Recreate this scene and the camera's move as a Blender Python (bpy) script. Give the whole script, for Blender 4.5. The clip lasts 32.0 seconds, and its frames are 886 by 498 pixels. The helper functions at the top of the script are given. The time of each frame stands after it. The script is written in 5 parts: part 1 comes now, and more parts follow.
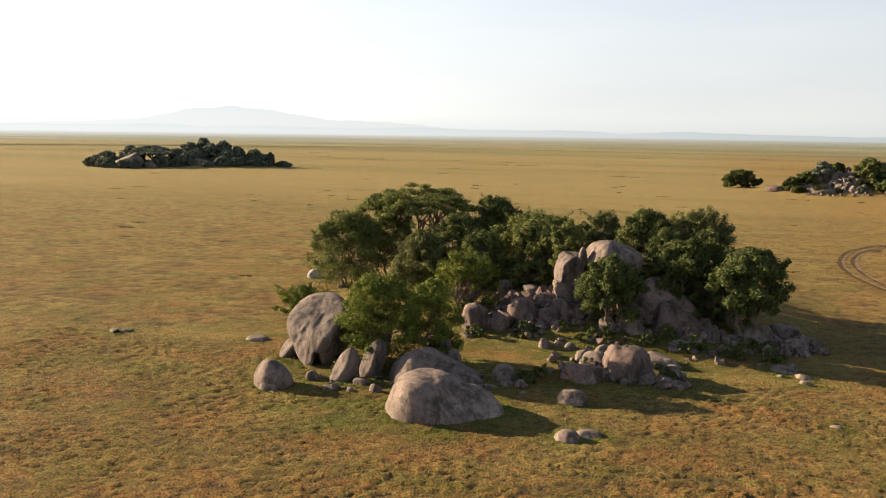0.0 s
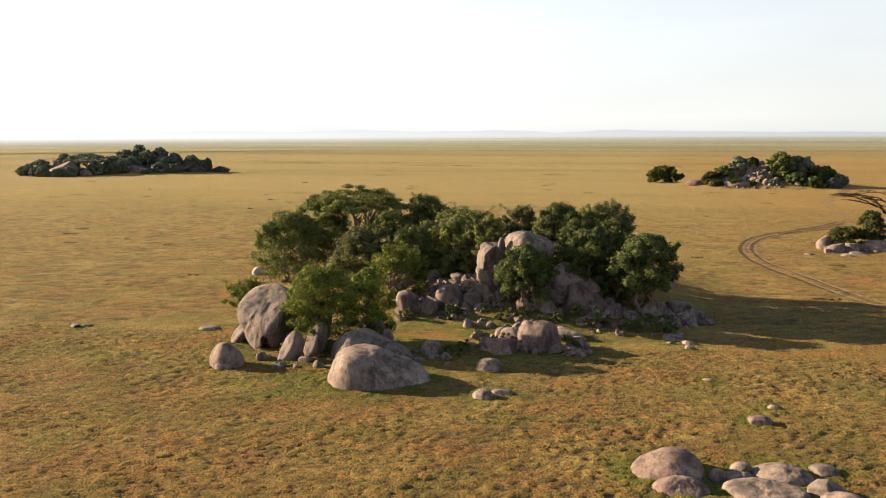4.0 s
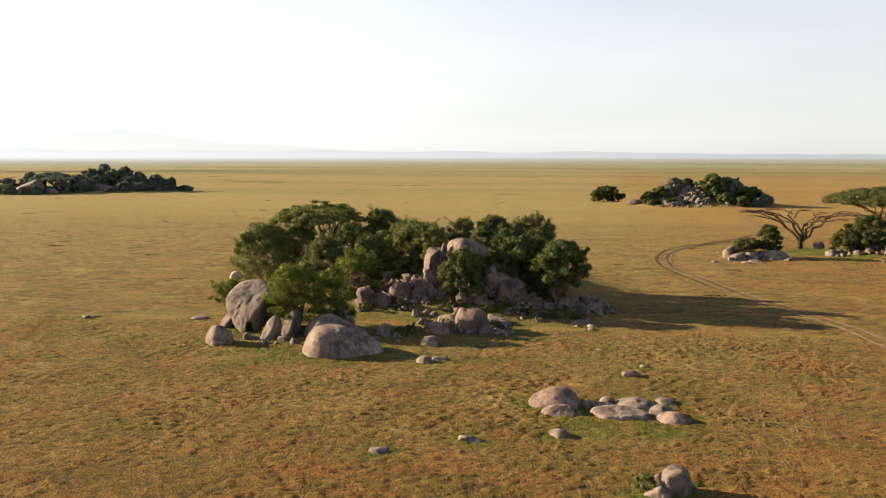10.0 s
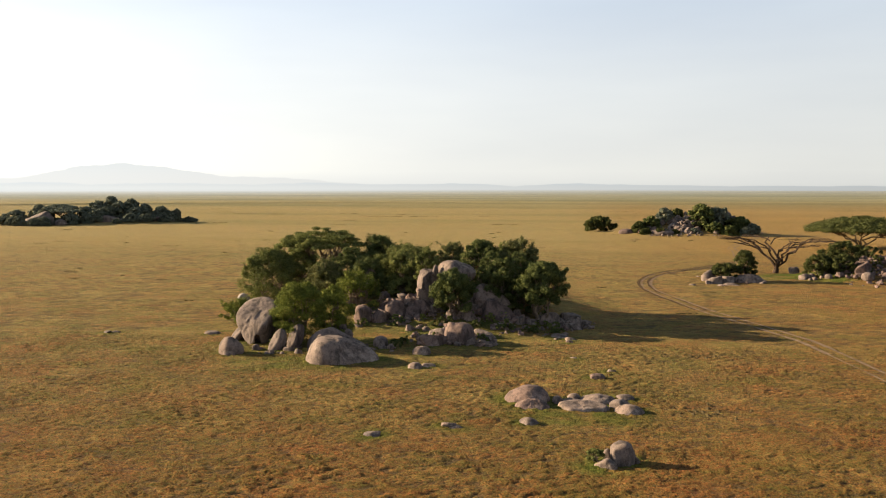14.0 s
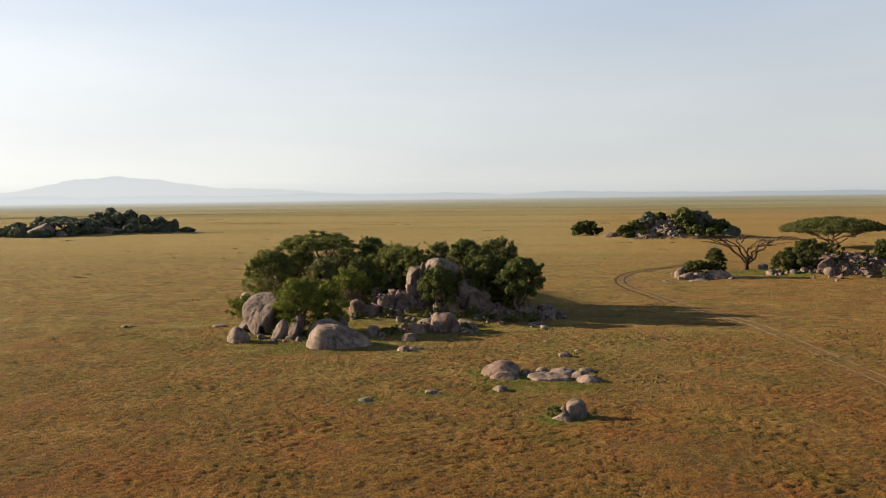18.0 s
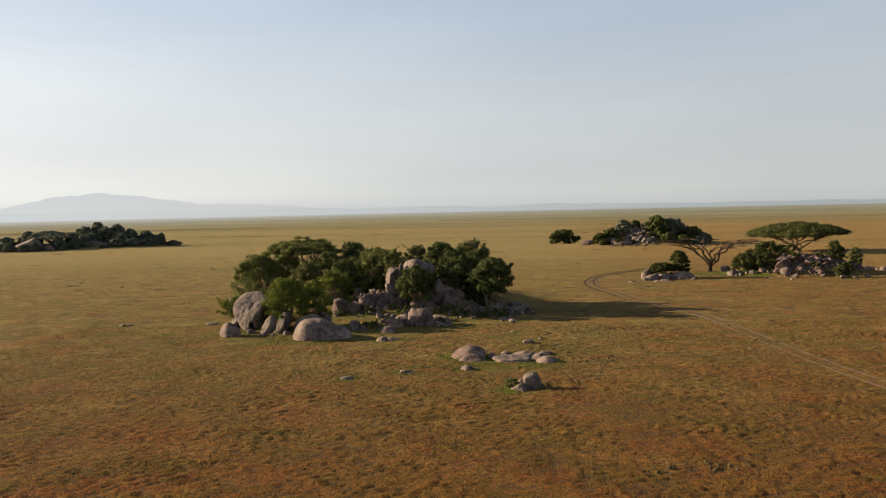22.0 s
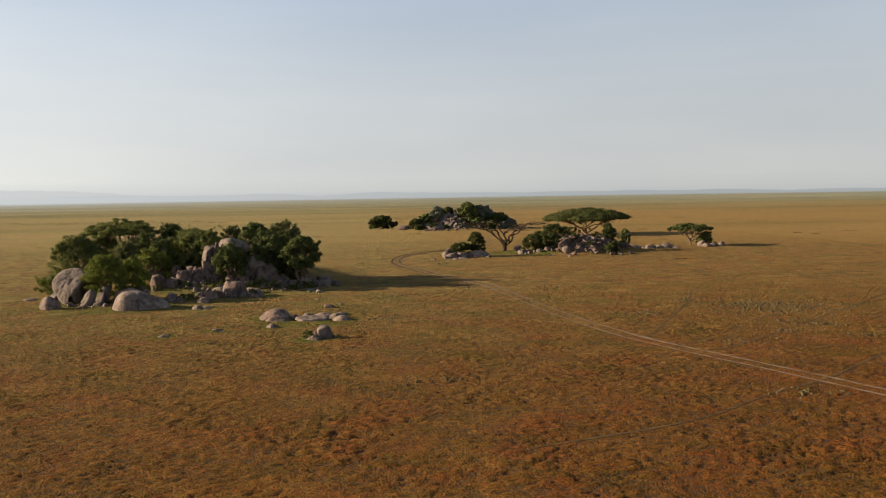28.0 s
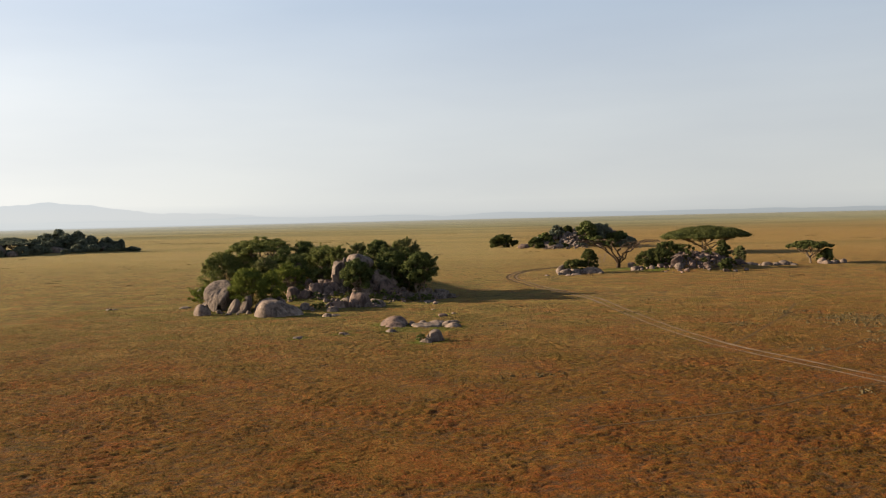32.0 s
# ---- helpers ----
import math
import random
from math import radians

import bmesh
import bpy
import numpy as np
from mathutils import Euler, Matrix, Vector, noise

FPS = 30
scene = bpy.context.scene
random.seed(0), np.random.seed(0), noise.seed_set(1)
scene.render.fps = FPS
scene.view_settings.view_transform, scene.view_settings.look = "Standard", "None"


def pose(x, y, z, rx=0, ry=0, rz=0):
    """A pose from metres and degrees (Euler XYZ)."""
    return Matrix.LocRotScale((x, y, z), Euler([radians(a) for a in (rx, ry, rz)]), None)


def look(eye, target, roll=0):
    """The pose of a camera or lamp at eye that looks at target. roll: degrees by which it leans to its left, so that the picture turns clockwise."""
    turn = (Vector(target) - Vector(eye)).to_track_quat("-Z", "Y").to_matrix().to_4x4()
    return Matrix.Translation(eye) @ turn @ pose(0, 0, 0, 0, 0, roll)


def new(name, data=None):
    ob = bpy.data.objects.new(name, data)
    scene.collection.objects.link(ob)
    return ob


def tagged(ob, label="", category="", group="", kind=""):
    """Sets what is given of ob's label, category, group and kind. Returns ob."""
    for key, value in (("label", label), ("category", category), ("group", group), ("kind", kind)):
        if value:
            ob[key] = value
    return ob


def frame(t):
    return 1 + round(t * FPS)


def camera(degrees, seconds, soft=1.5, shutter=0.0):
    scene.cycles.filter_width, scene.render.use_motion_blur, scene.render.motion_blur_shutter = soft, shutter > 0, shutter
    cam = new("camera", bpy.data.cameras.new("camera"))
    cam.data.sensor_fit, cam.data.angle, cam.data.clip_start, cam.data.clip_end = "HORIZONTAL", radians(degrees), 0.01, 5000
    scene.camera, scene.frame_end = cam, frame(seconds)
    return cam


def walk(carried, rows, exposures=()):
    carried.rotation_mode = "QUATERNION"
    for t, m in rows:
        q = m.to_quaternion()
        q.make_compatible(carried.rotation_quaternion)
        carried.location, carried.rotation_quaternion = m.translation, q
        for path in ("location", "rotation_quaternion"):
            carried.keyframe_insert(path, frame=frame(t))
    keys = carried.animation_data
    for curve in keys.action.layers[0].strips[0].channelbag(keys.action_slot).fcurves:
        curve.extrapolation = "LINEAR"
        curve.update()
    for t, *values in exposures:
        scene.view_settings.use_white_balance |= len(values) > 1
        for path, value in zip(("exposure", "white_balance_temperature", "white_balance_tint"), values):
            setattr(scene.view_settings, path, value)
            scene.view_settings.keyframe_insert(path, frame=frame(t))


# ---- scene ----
cam = camera(55.34, 32.0, soft=1.15)
# Rows: seconds, place in metres, yaw (left), pitch (up), roll in degrees.
PATH = [
    (0, -5.14, 9.30, 16.01, 14.70, -7.99, 0.87),
    (0.5, -4.80, 8.13, 16.07, 12.62, -7.66, 0.94),
    (1, -4.49, 6.69, 16.12, 14.37, -7.16, 0.35),
    (1.5, -4.27, 6.60, 16.07, 13.34, -8.08, 0.66),
    (2, -3.58, 9.77, 15.97, 13.34, -9.08, 1.19),
    (2.5, -3.17, 11.31, 15.94, 13.34, -9.66, 1.37),
    (4.5, -2.30, -1.15, 16.47, 9.58, -7.55, -0.34),
    (5, -1.99, -2.34, 16.50, 8.77, -7.62, 0.08),
    (5.5, -1.66, -3.39, 16.52, 8.15, -7.62, 0.23),
    (6, -1.39, -4.55, 16.56, 8.33, -7.52, 0.18),
    (6.5, -1.07, -5.61, 16.55, 8.37, -7.46, 0.00),
    (7, -0.77, -6.70, 16.58, 7.35, -6.76, 0.06),
    (7.5, -0.43, -7.83, 16.63, 7.61, -6.69, -0.08),
    (8, -0.15, -8.97, 16.65, 8.12, -6.27, 0.25),
    (8.5, 0.19, -10.03, 16.66, 8.14, -6.36, 0.26),
    (9, 0.50, -11.08, 16.71, 8.00, -6.47, 0.17),
    (9.5, 0.75, -12.19, 16.72, 7.78, -6.55, 0.23),
    (10, 1.01, -13.26, 16.73, 7.85, -6.52, 0.16),
    (10.5, 1.30, -14.36, 16.71, 7.84, -6.29, 0.12),
    (11, 1.59, -15.40, 16.68, 7.91, -6.00, -0.03),
    (11.5, 1.84, -16.52, 16.65, 7.90, -6.00, -0.15),
    (12, 2.15, -17.59, 16.57, 7.99, -5.90, -0.38),
    (12.5, 2.39, -18.07, 16.51, 8.00, -5.88, -0.53),
    (13, 2.67, -19.20, 16.47, 8.21, -5.44, -0.46),
    (13.5, 2.92, -20.37, 16.43, 8.47, -4.95, -0.79),
    (14, 3.26, -21.45, 16.35, 7.91, -4.32, 0.04),
    (14.5, 3.55, -22.56, 16.27, 7.17, -3.99, -0.24),
    (16.5, 4.74, -27.51, 16.03, 7.31, -3.92, -0.64),
    (17, 5.05, -28.57, 15.91, 7.32, -3.77, -0.56),
    (17.5, 5.32, -29.57, 15.79, 7.35, -3.79, -0.76),
    (18, 5.56, -30.67, 15.68, 7.53, -3.70, -0.68),
    (18.5, 5.86, -31.92, 15.57, 7.90, -3.33, -0.83),
    (19, 6.03, -33.47, 15.45, 7.97, -2.88, -0.88),
    (19.5, 6.39, -33.83, 15.29, 8.39, -2.56, -1.11),
    (20, 6.66, -34.61, 15.10, 8.60, -2.33, -1.23),
    (20.5, 6.95, -35.60, 14.92, 8.42, -2.39, -1.34),
    (21, 7.27, -36.70, 14.79, 7.88, -2.35, -1.41),
    (21.5, 7.55, -37.81, 14.65, 6.88, -2.37, -1.14),
    (22, 7.80, -38.89, 14.51, 6.49, -2.78, -1.24),
    (22.5, 8.02, -39.94, 14.38, 6.18, -2.89, -1.16),
    (23, 8.11, -41.01, 14.24, 7.43, -2.81, -1.63),
    (23.5, 8.39, -42.25, 14.05, 11.96, -2.28, -0.78),
    (24, 8.68, -43.74, 13.91, 15.27, -3.31, -1.17),
    (24.5, 9.01, -45.45, 13.84, 21.67, -2.23, -1.06),
    (25, 9.46, -46.84, 13.77, 23.92, -2.14, -1.54),
    (25.5, 9.64, -47.92, 13.68, 19.40, -2.68, -0.62),
    (26, 9.83, -48.72, 13.61, 15.16, -3.15, -0.92),
    (26.5, 10.25, -49.52, 13.55, 7.24, -3.61, 0.20),
    (28.5, 11.71, -54.00, 13.67, -5.63, -3.78, -1.31),
    (29, 11.97, -55.27, 13.64, -4.92, -3.42, -1.75),
    (29.5, 12.23, -56.37, 13.58, -4.05, -2.93, -1.59),
    (30, 12.46, -57.47, 13.50, -2.39, -3.69, -2.55),
    (30.5, 12.77, -58.55, 13.49, -1.27, -3.39, -0.86),
    (31, 13.01, -59.65, 13.48, 0.65, -3.32, -1.55),
    (31.5, 13.23, -60.79, 13.48, 2.33, -2.97, -1.74),
    (32, 13.53, -62.01, 13.44, 3.46, -2.24, -1.35),
]


def eye_pose(x, y, z, yaw, pitch, roll):
    a, b = radians(yaw), radians(pitch)
    ahead = Vector((-math.sin(a) * math.cos(b), math.cos(a) * math.cos(b), math.sin(b)))
    eye = Vector((x, y, z))
    return look(eye, eye + ahead, roll)


EXPOSURES = [(0.0, 1.85, 6500, 10), (2.5, 1.81, 6500, 10), (5.0, 2.21, 6640, 10), (7.0, 2.18, 6640, 10), (8.0, 1.95, 6640, 10), (9.0, 1.98, 6640, 10), (13.0, 1.91, 6640, 10), (14.0, 1.81, 6640, 10), (15.0, 1.71, 6450, 10), (17.0, 1.53, 6450, 10), (19.0, 1.57, 6450, 10), (20.0, 1.45, 6450, 10), (23.0, 1.39, 6450, 10), (25.0, 1.43, 6450, 10), (26.0, 1.17, 6450, 10), (26.5, 1.17, 6450, 10), (28.5, 1.45, 6450, 10), (30.0, 1.47, 6450, 10), (32.0, 1.5, 6450, 10)]
walk(cam, [(r[0], eye_pose(*r[1:])) for r in PATH], EXPOSURES)

# ---- sky, sun ----
SUN_HEIGHT, SUN_AZIMUTH = 16.5, 169.5   # degrees: height; direction to the sun, counter-clockwise from +x
world = bpy.data.worlds.new("sky")
scene.world = world
world.use_nodes = True
wn, wl = world.node_tree.nodes, world.node_tree.links
sky = wn.new("ShaderNodeTexSky")
sky.sky_type, sky.sun_disc = "NISHITA", False
sky.sun_elevation = radians(SUN_HEIGHT)
sky.sun_rotation = radians(90 - SUN_AZIMUTH)
sky.air_density, sky.dust_density, sky.ozone_density, sky.altitude = 1.0, 4.0, 1.0, 1500
wn["Background"].inputs["Strength"].default_value = 0.072
# a thin high veil of cloud takes most of the colour out of the sky
grey = wn.new("ShaderNodeRGBToBW")
veil = wn.new("ShaderNodeMix")
veil.data_type = "RGBA"
veil.inputs[0].default_value = 0.50
# the haze near the horizon is as bright as the sky a little above it
coord, split, lift, join = wn.new("ShaderNodeTexCoord"), wn.new("ShaderNodeSeparateXYZ"), wn.new("ShaderNodeMath"), wn.new("ShaderNodeCombineXYZ")
lift.operation = "MAXIMUM"
lift.inputs[1].default_value = 0.13
wl.new(coord.outputs["Generated"], split.inputs[0])
wl.new(split.outputs["Z"], lift.inputs[0])
wl.new(split.outputs["X"], join.inputs["X"])
wl.new(split.outputs["Y"], join.inputs["Y"])
wl.new(lift.outputs[0], join.inputs["Z"])
wl.new(join.outputs[0], sky.inputs["Vector"])
# the veil also spreads the glow round the sun
cap, knee, gain = [wn.new("ShaderNodeVectorMath") for _ in range(3)]
knee.operation, cap.operation, gain.operation = "MULTIPLY_ADD", "DIVIDE", "MULTIPLY"
knee.inputs[1].default_value, knee.inputs[2].default_value = (0.175, 0.185, 0.20), (1, 1, 1)
gain.inputs[1].default_value = (1.66, 1.63, 1.56)
wl.new(sky.outputs["Color"], knee.inputs[0])
wl.new(sky.outputs["Color"], gain.inputs[0])
wl.new(gain.outputs[0], cap.inputs[0])
wl.new(knee.outputs[0], cap.inputs[1])
wl.new(cap.outputs[0], grey.inputs["Color"])
wl.new(cap.outputs[0], veil.inputs[6])
wl.new(grey.outputs["Val"], veil.inputs[7])
even = wn.new("ShaderNodeMix")
even.data_type = "RGBA"
even.inputs[0].default_value = 0.36
# cream at the horizon, pale blue higher up
tint = wn.new("ShaderNodeMix")
tint.data_type = "RGBA"
tint.inputs[6].default_value, tint.inputs[7].default_value = (4.46, 4.16, 3.72, 1), (2.95, 3.80, 5.25, 1)
climb = wn.new("ShaderNodeMapRange")
climb.inputs["From Min"].default_value, climb.inputs["From Max"].default_value = 0.02, 0.26
wl.new(split.outputs["Z"], climb.inputs["Value"])
wl.new(climb.outputs[0], tint.inputs[0])
wl.new(tint.outputs[2], even.inputs[7])
wl.new(veil.outputs[2], even.inputs[6])
# clear and deep overhead, pale only in the haze low down
deep = wn.new("ShaderNodeMix")
deep.data_type = "RGBA"
deep.inputs[7].default_value = (0.95, 1.25, 1.75, 1)
rise = wn.new("ShaderNodeMapRange")
rise.interpolation_type = "SMOOTHSTEP"
rise.inputs["From Min"].default_value, rise.inputs["From Max"].default_value = 0.30, 0.62
wl.new(split.outputs["Z"], rise.inputs["Value"])
wl.new(rise.outputs[0], deep.inputs[0])
wl.new(even.outputs[2], deep.inputs[6])
# faint streaks in the veil
streaks, flat, soft_ramp, streaked = wn.new("ShaderNodeTexNoise"), wn.new("ShaderNodeMapping"), wn.new("ShaderNodeValToRGB"), wn.new("ShaderNodeMix")
flat.inputs["Scale"].default_value = (1.6, 1.6, 9.0)
streaks.inputs["Scale"].default_value, streaks.inputs["Detail"].default_value = 1.7, 4.0
soft_ramp.color_ramp.elements[0].position, soft_ramp.color_ramp.elements[0].color = 0.32, (0.96, 0.965, 0.975, 1)
soft_ramp.color_ramp.elements[1].position, soft_ramp.color_ramp.elements[1].color = 0.70, (1.04, 1.035, 1.025, 1)
streaked.data_type, streaked.blend_type = "RGBA", "MULTIPLY"
streaked.inputs[0].default_value = 1.0
wl.new(coord.outputs["Generated"], flat.inputs["Vector"])
wl.new(flat.outputs["Vector"], streaks.inputs["Vector"])
wl.new(streaks.outputs["Fac"], soft_ramp.inputs["Fac"])
wl.new(deep.outputs[2], streaked.inputs[6])
wl.new(soft_ramp.outputs["Color"], streaked.inputs[7])
# the veil glows towards the sun and is dull away from it
toward, glow, lit_veil = wn.new("ShaderNodeVectorMath"), wn.new("ShaderNodeMapRange"), wn.new("ShaderNodeVectorMath")
toward.operation, lit_veil.operation = "DOT_PRODUCT", "SCALE"
toward.inputs[1].default_value = (math.cos(radians(SUN_AZIMUTH)), math.sin(radians(SUN_AZIMUTH)), 0)
glow.inputs["From Min"].default_value, glow.inputs["From Max"].default_value = -0.3, 0.75
glow.inputs["To Min"].default_value, glow.inputs["To Max"].default_value = 0.83, 1.04
wl.new(coord.outputs["Generated"], toward.inputs[0])
wl.new(toward.outputs["Value"], glow.inputs["Value"])
wl.new(streaked.outputs[2], lit_veil.inputs[0])
wl.new(glow.outputs[0], lit_veil.inputs["Scale"])
wl.new(lit_veil.outputs[0], wn["Background"].inputs["Color"])

sun = new("sun", bpy.data.lights.new("sun", "SUN"))
sun.data.energy, sun.data.angle, sun.data.color = 5.0, radians(0.6), (1.0, 0.80, 0.54)
az, el = radians(SUN_AZIMUTH), radians(SUN_HEIGHT)
sun.matrix_world = look((math.cos(az) * math.cos(el) * 300, math.sin(az) * math.cos(el) * 300, math.sin(el) * 300), (0, 0, 0))


# ---- materials ----
def material(name):
    m = bpy.data.materials.new(name)
    m.use_nodes = True
    return m, m.node_tree.nodes, m.node_tree.links, m.node_tree.nodes["Principled BSDF"]


def noise_node(nodes, links, scale, detail=4.0, rough=0.55, coord="Object", stretch=None):
    tc = nodes.new("ShaderNodeTexCoord")
    n = nodes.new("ShaderNodeTexNoise")
    n.inputs["Scale"].default_value, n.inputs["Detail"].default_value, n.inputs["Roughness"].default_value = scale, detail, rough
    if stretch:
        mp = nodes.new("ShaderNodeMapping")
        mp.inputs["Scale"].default_value = stretch
        links.new(tc.outputs[coord], mp.inputs["Vector"])
        links.new(mp.outputs["Vector"], n.inputs["Vector"])
    else:
        links.new(tc.outputs[coord], n.inputs["Vector"])
    return n.outputs["Fac"]


def ramp_node(nodes, links, fac, stops):
    r = nodes.new("ShaderNodeValToRGB")
    els = r.color_ramp.elements
    while len(els) < len(stops):
        els.new(0.5)
    for e, (p, c) in zip(els, stops):
        e.position, e.color = p, (*c, 1) if len(c) == 3 else c
    links.new(fac, r.inputs["Fac"])
    return r.outputs["Color"]


def mix_node(nodes, links, fac, a, b, mode="MIX"):
    m = nodes.new("ShaderNodeMix")
    m.data_type, m.blend_type = "RGBA", mode
    for sock, v in ((m.inputs[0], fac), (m.inputs[6], a), (m.inputs[7], b)):
        if isinstance(v, (int, float)):
            sock.default_value = v
        elif isinstance(v, tuple):
            sock.default_value = (*v, 1)
        else:
            links.new(v, sock)
    return m.outputs[2]


def bump_node(nodes, links, height, strength, distance, under=None):
    b = nodes.new("ShaderNodeBump")
    b.inputs["Strength"].default_value, b.inputs["Distance"].default_value = strength, distance
    links.new(height, b.inputs["Height"])
    if under is not None:
        links.new(under, b.inputs["Normal"])
    return b.outputs["Normal"]


def rock_material(name, pale, mid, dark, wash):
    """Weathered granite: mottled, with dark lichen and mineral streaks."""
    m, n, l, p = material(name)
    big = noise_node(n, l, 0.45, 5, 0.6)
    fine = noise_node(n, l, 2.6, 7, 0.72)
    streak = noise_node(n, l, 1.0, 4, 0.6, stretch=(1.6, 1.6, 0.35))
    speck = noise_node(n, l, 14.0, 3, 0.7)
    c = ramp_node(n, l, big, [(0.34, mid), (0.47, pale), (0.56, pale), (0.64, wash)])
    c = mix_node(n, l, ramp_node(n, l, streak, [(0.48, (0, 0, 0)), (0.66, (0.75, 0.75, 0.75))]), c, dark)
    c = mix_node(n, l, ramp_node(n, l, fine, [(0.50, (0, 0, 0)), (0.68, (0.70, 0.70, 0.70))]), c, dark)
    c = mix_node(n, l, 0.55, c, ramp_node(n, l, speck, [(0.35, (0.55, 0.5, 0.47)), (0.65, (1.25, 1.22, 1.2))]), "MULTIPLY")
    # a few thin joints
    tc, bend, crack = n.new("ShaderNodeTexCoord"), n.new("ShaderNodeVectorMath"), n.new("ShaderNodeTexVoronoi")
    bend.operation = "ADD"
    warp = n.new("ShaderNodeTexNoise")
    warp.inputs["Scale"].default_value = 0.9
    l.new(tc.outputs["Object"], warp.inputs["Vector"])
    l.new(tc.outputs["Object"], bend.inputs[0])
    l.new(warp.outputs["Color"], bend.inputs[1])
    crack.feature = "DISTANCE_TO_EDGE"
    crack.inputs["Scale"].default_value = 0.30
    l.new(bend.outputs[0], crack.inputs["Vector"])
    some = ramp_node(n, l, noise_node(n, l, 0.5, 2), [(0.50, (0, 0, 0)), (0.58, (0.6, 0.6, 0.6))])
    c = mix_node(n, l, mix_node(n, l, 1.0, some, ramp_node(n, l, crack.outputs["Distance"], [(0.0, (0.8, 0.8, 0.8)), (0.014, (0, 0, 0))]), "MULTIPLY"), c, dark)
    info = n.new("ShaderNodeObjectInfo")
    c = mix_node(n, l, 1.0, c, ramp_node(n, l, info.outputs["Random"], [(0.0, (0.80, 0.79, 0.80)), (0.5, (1.0, 1.0, 1.0)), (1.0, (1.20, 1.13, 1.08))]), "MULTIPLY")
    l.new(c, p.inputs["Base Color"])
    p.inputs["Roughness"].default_value = 0.9
    p.inputs["Specular IOR Level"].default_value = 0.15
    nb = bump_node(n, l, noise_node(n, l, 1.8, 4, 0.6), 0.5, 0.10)
    l.new(bump_node(n, l, noise_node(n, l, 7.0, 4, 0.6), 0.5, 0.03, nb), p.inputs["Normal"])
    return m


GRANITE = rock_material("granite", (0.186, 0.146, 0.125), (0.121, 0.094, 0.081), (0.035, 0.029, 0.026), (0.268, 0.221, 0.191))
GRANITE_PALE = rock_material("granite_whitened", (0.42, 0.38, 0.34), (0.34, 0.30, 0.26), (0.16, 0.14, 0.12), (0.55, 0.52, 0.48))
GRANITE_PINK = rock_material("granite_pink", (0.172, 0.122, 0.104), (0.112, 0.081, 0.071), (0.034, 0.027, 0.025), (0.244, 0.188, 0.162))


def leaf_material(name, dark, mid, light):
    m, n, l, p = material(name)
    geo = n.new("ShaderNodeNewGeometry")
    stops = [(0.0, dark), (0.5, mid), (1.0, light)]
    c = ramp_node(n, l, geo.outputs["Random Per Island"], stops)
    clump = noise_node(n, l, 0.55, 3)
    c = mix_node(n, l, 1.0, c, ramp_node(n, l, clump, [(0.3, (0.7, 0.75, 0.7)), (0.7, (1.25, 1.2, 1.0))]), "MULTIPLY")
    l.new(c, p.inputs["Base Color"])
    p.inputs["Roughness"].default_value = 0.85
    p.inputs["Specular IOR Level"].default_value = 0.06
    tr = n.new("ShaderNodeBsdfTranslucent")
    l.new(c, tr.inputs["Color"])
    mx = n.new("ShaderNodeMixShader")
    mx.inputs[0].default_value = 0.22
    l.new(p.outputs[0], mx.inputs[1])
    l.new(tr.outputs[0], mx.inputs[2])
    l.new(mx.outputs[0], n["Material Output"].inputs["Surface"])
    return m


LEAF_DARK = leaf_material("leaves_dark", (0.041, 0.053, 0.020), (0.078, 0.094, 0.035), (0.132, 0.143, 0.052))
LEAF_OLIVE = leaf_material("leaves_olive", (0.066, 0.078, 0.026), (0.122, 0.134, 0.046), (0.188, 0.191, 0.068))
LEAF_ACACIA = leaf_material("leaves_acacia", (0.032, 0.038, 0.014), (0.060, 0.068, 0.025), (0.100, 0.106, 0.038))
LEAF_BRIGHT = leaf_material("leaves_bright", (0.062, 0.080, 0.019), (0.126, 0.146, 0.032), (0.198, 0.208, 0.047))
# leaves of far trees: distance haze is put into this pale grey-green
LEAF_HAZED = leaf_material("leaves_hazed", (0.088, 0.100, 0.086), (0.138, 0.152, 0.126), (0.184, 0.194, 0.156))
LEAF_GREY = leaf_material("leaves_grey", (0.060, 0.066, 0.028), (0.110, 0.114, 0.048), (0.165, 0.158, 0.072))


def bark_material(name, a, b):
    m, n, l, p = material(name)
    f = noise_node(n, l, 6, 5, 0.65, stretch=(1, 1, 0.25))
    l.new(ramp_node(n, l, f, [(0.3, a), (0.7, b)]), p.inputs["Base Color"])
    p.inputs["Roughness"].default_value = 0.9
    p.inputs["Specular IOR Level"].default_value = 0.1
    l.new(bump_node(n, l, f, 0.7, 0.04), p.inputs["Normal"])
    return m


BARK = bark_material("bark", (0.09, 0.065, 0.045), (0.21, 0.16, 0.115))
BARK_DEAD = bark_material("bark_dead", (0.028, 0.019, 0.013), (0.070, 0.046, 0.032))


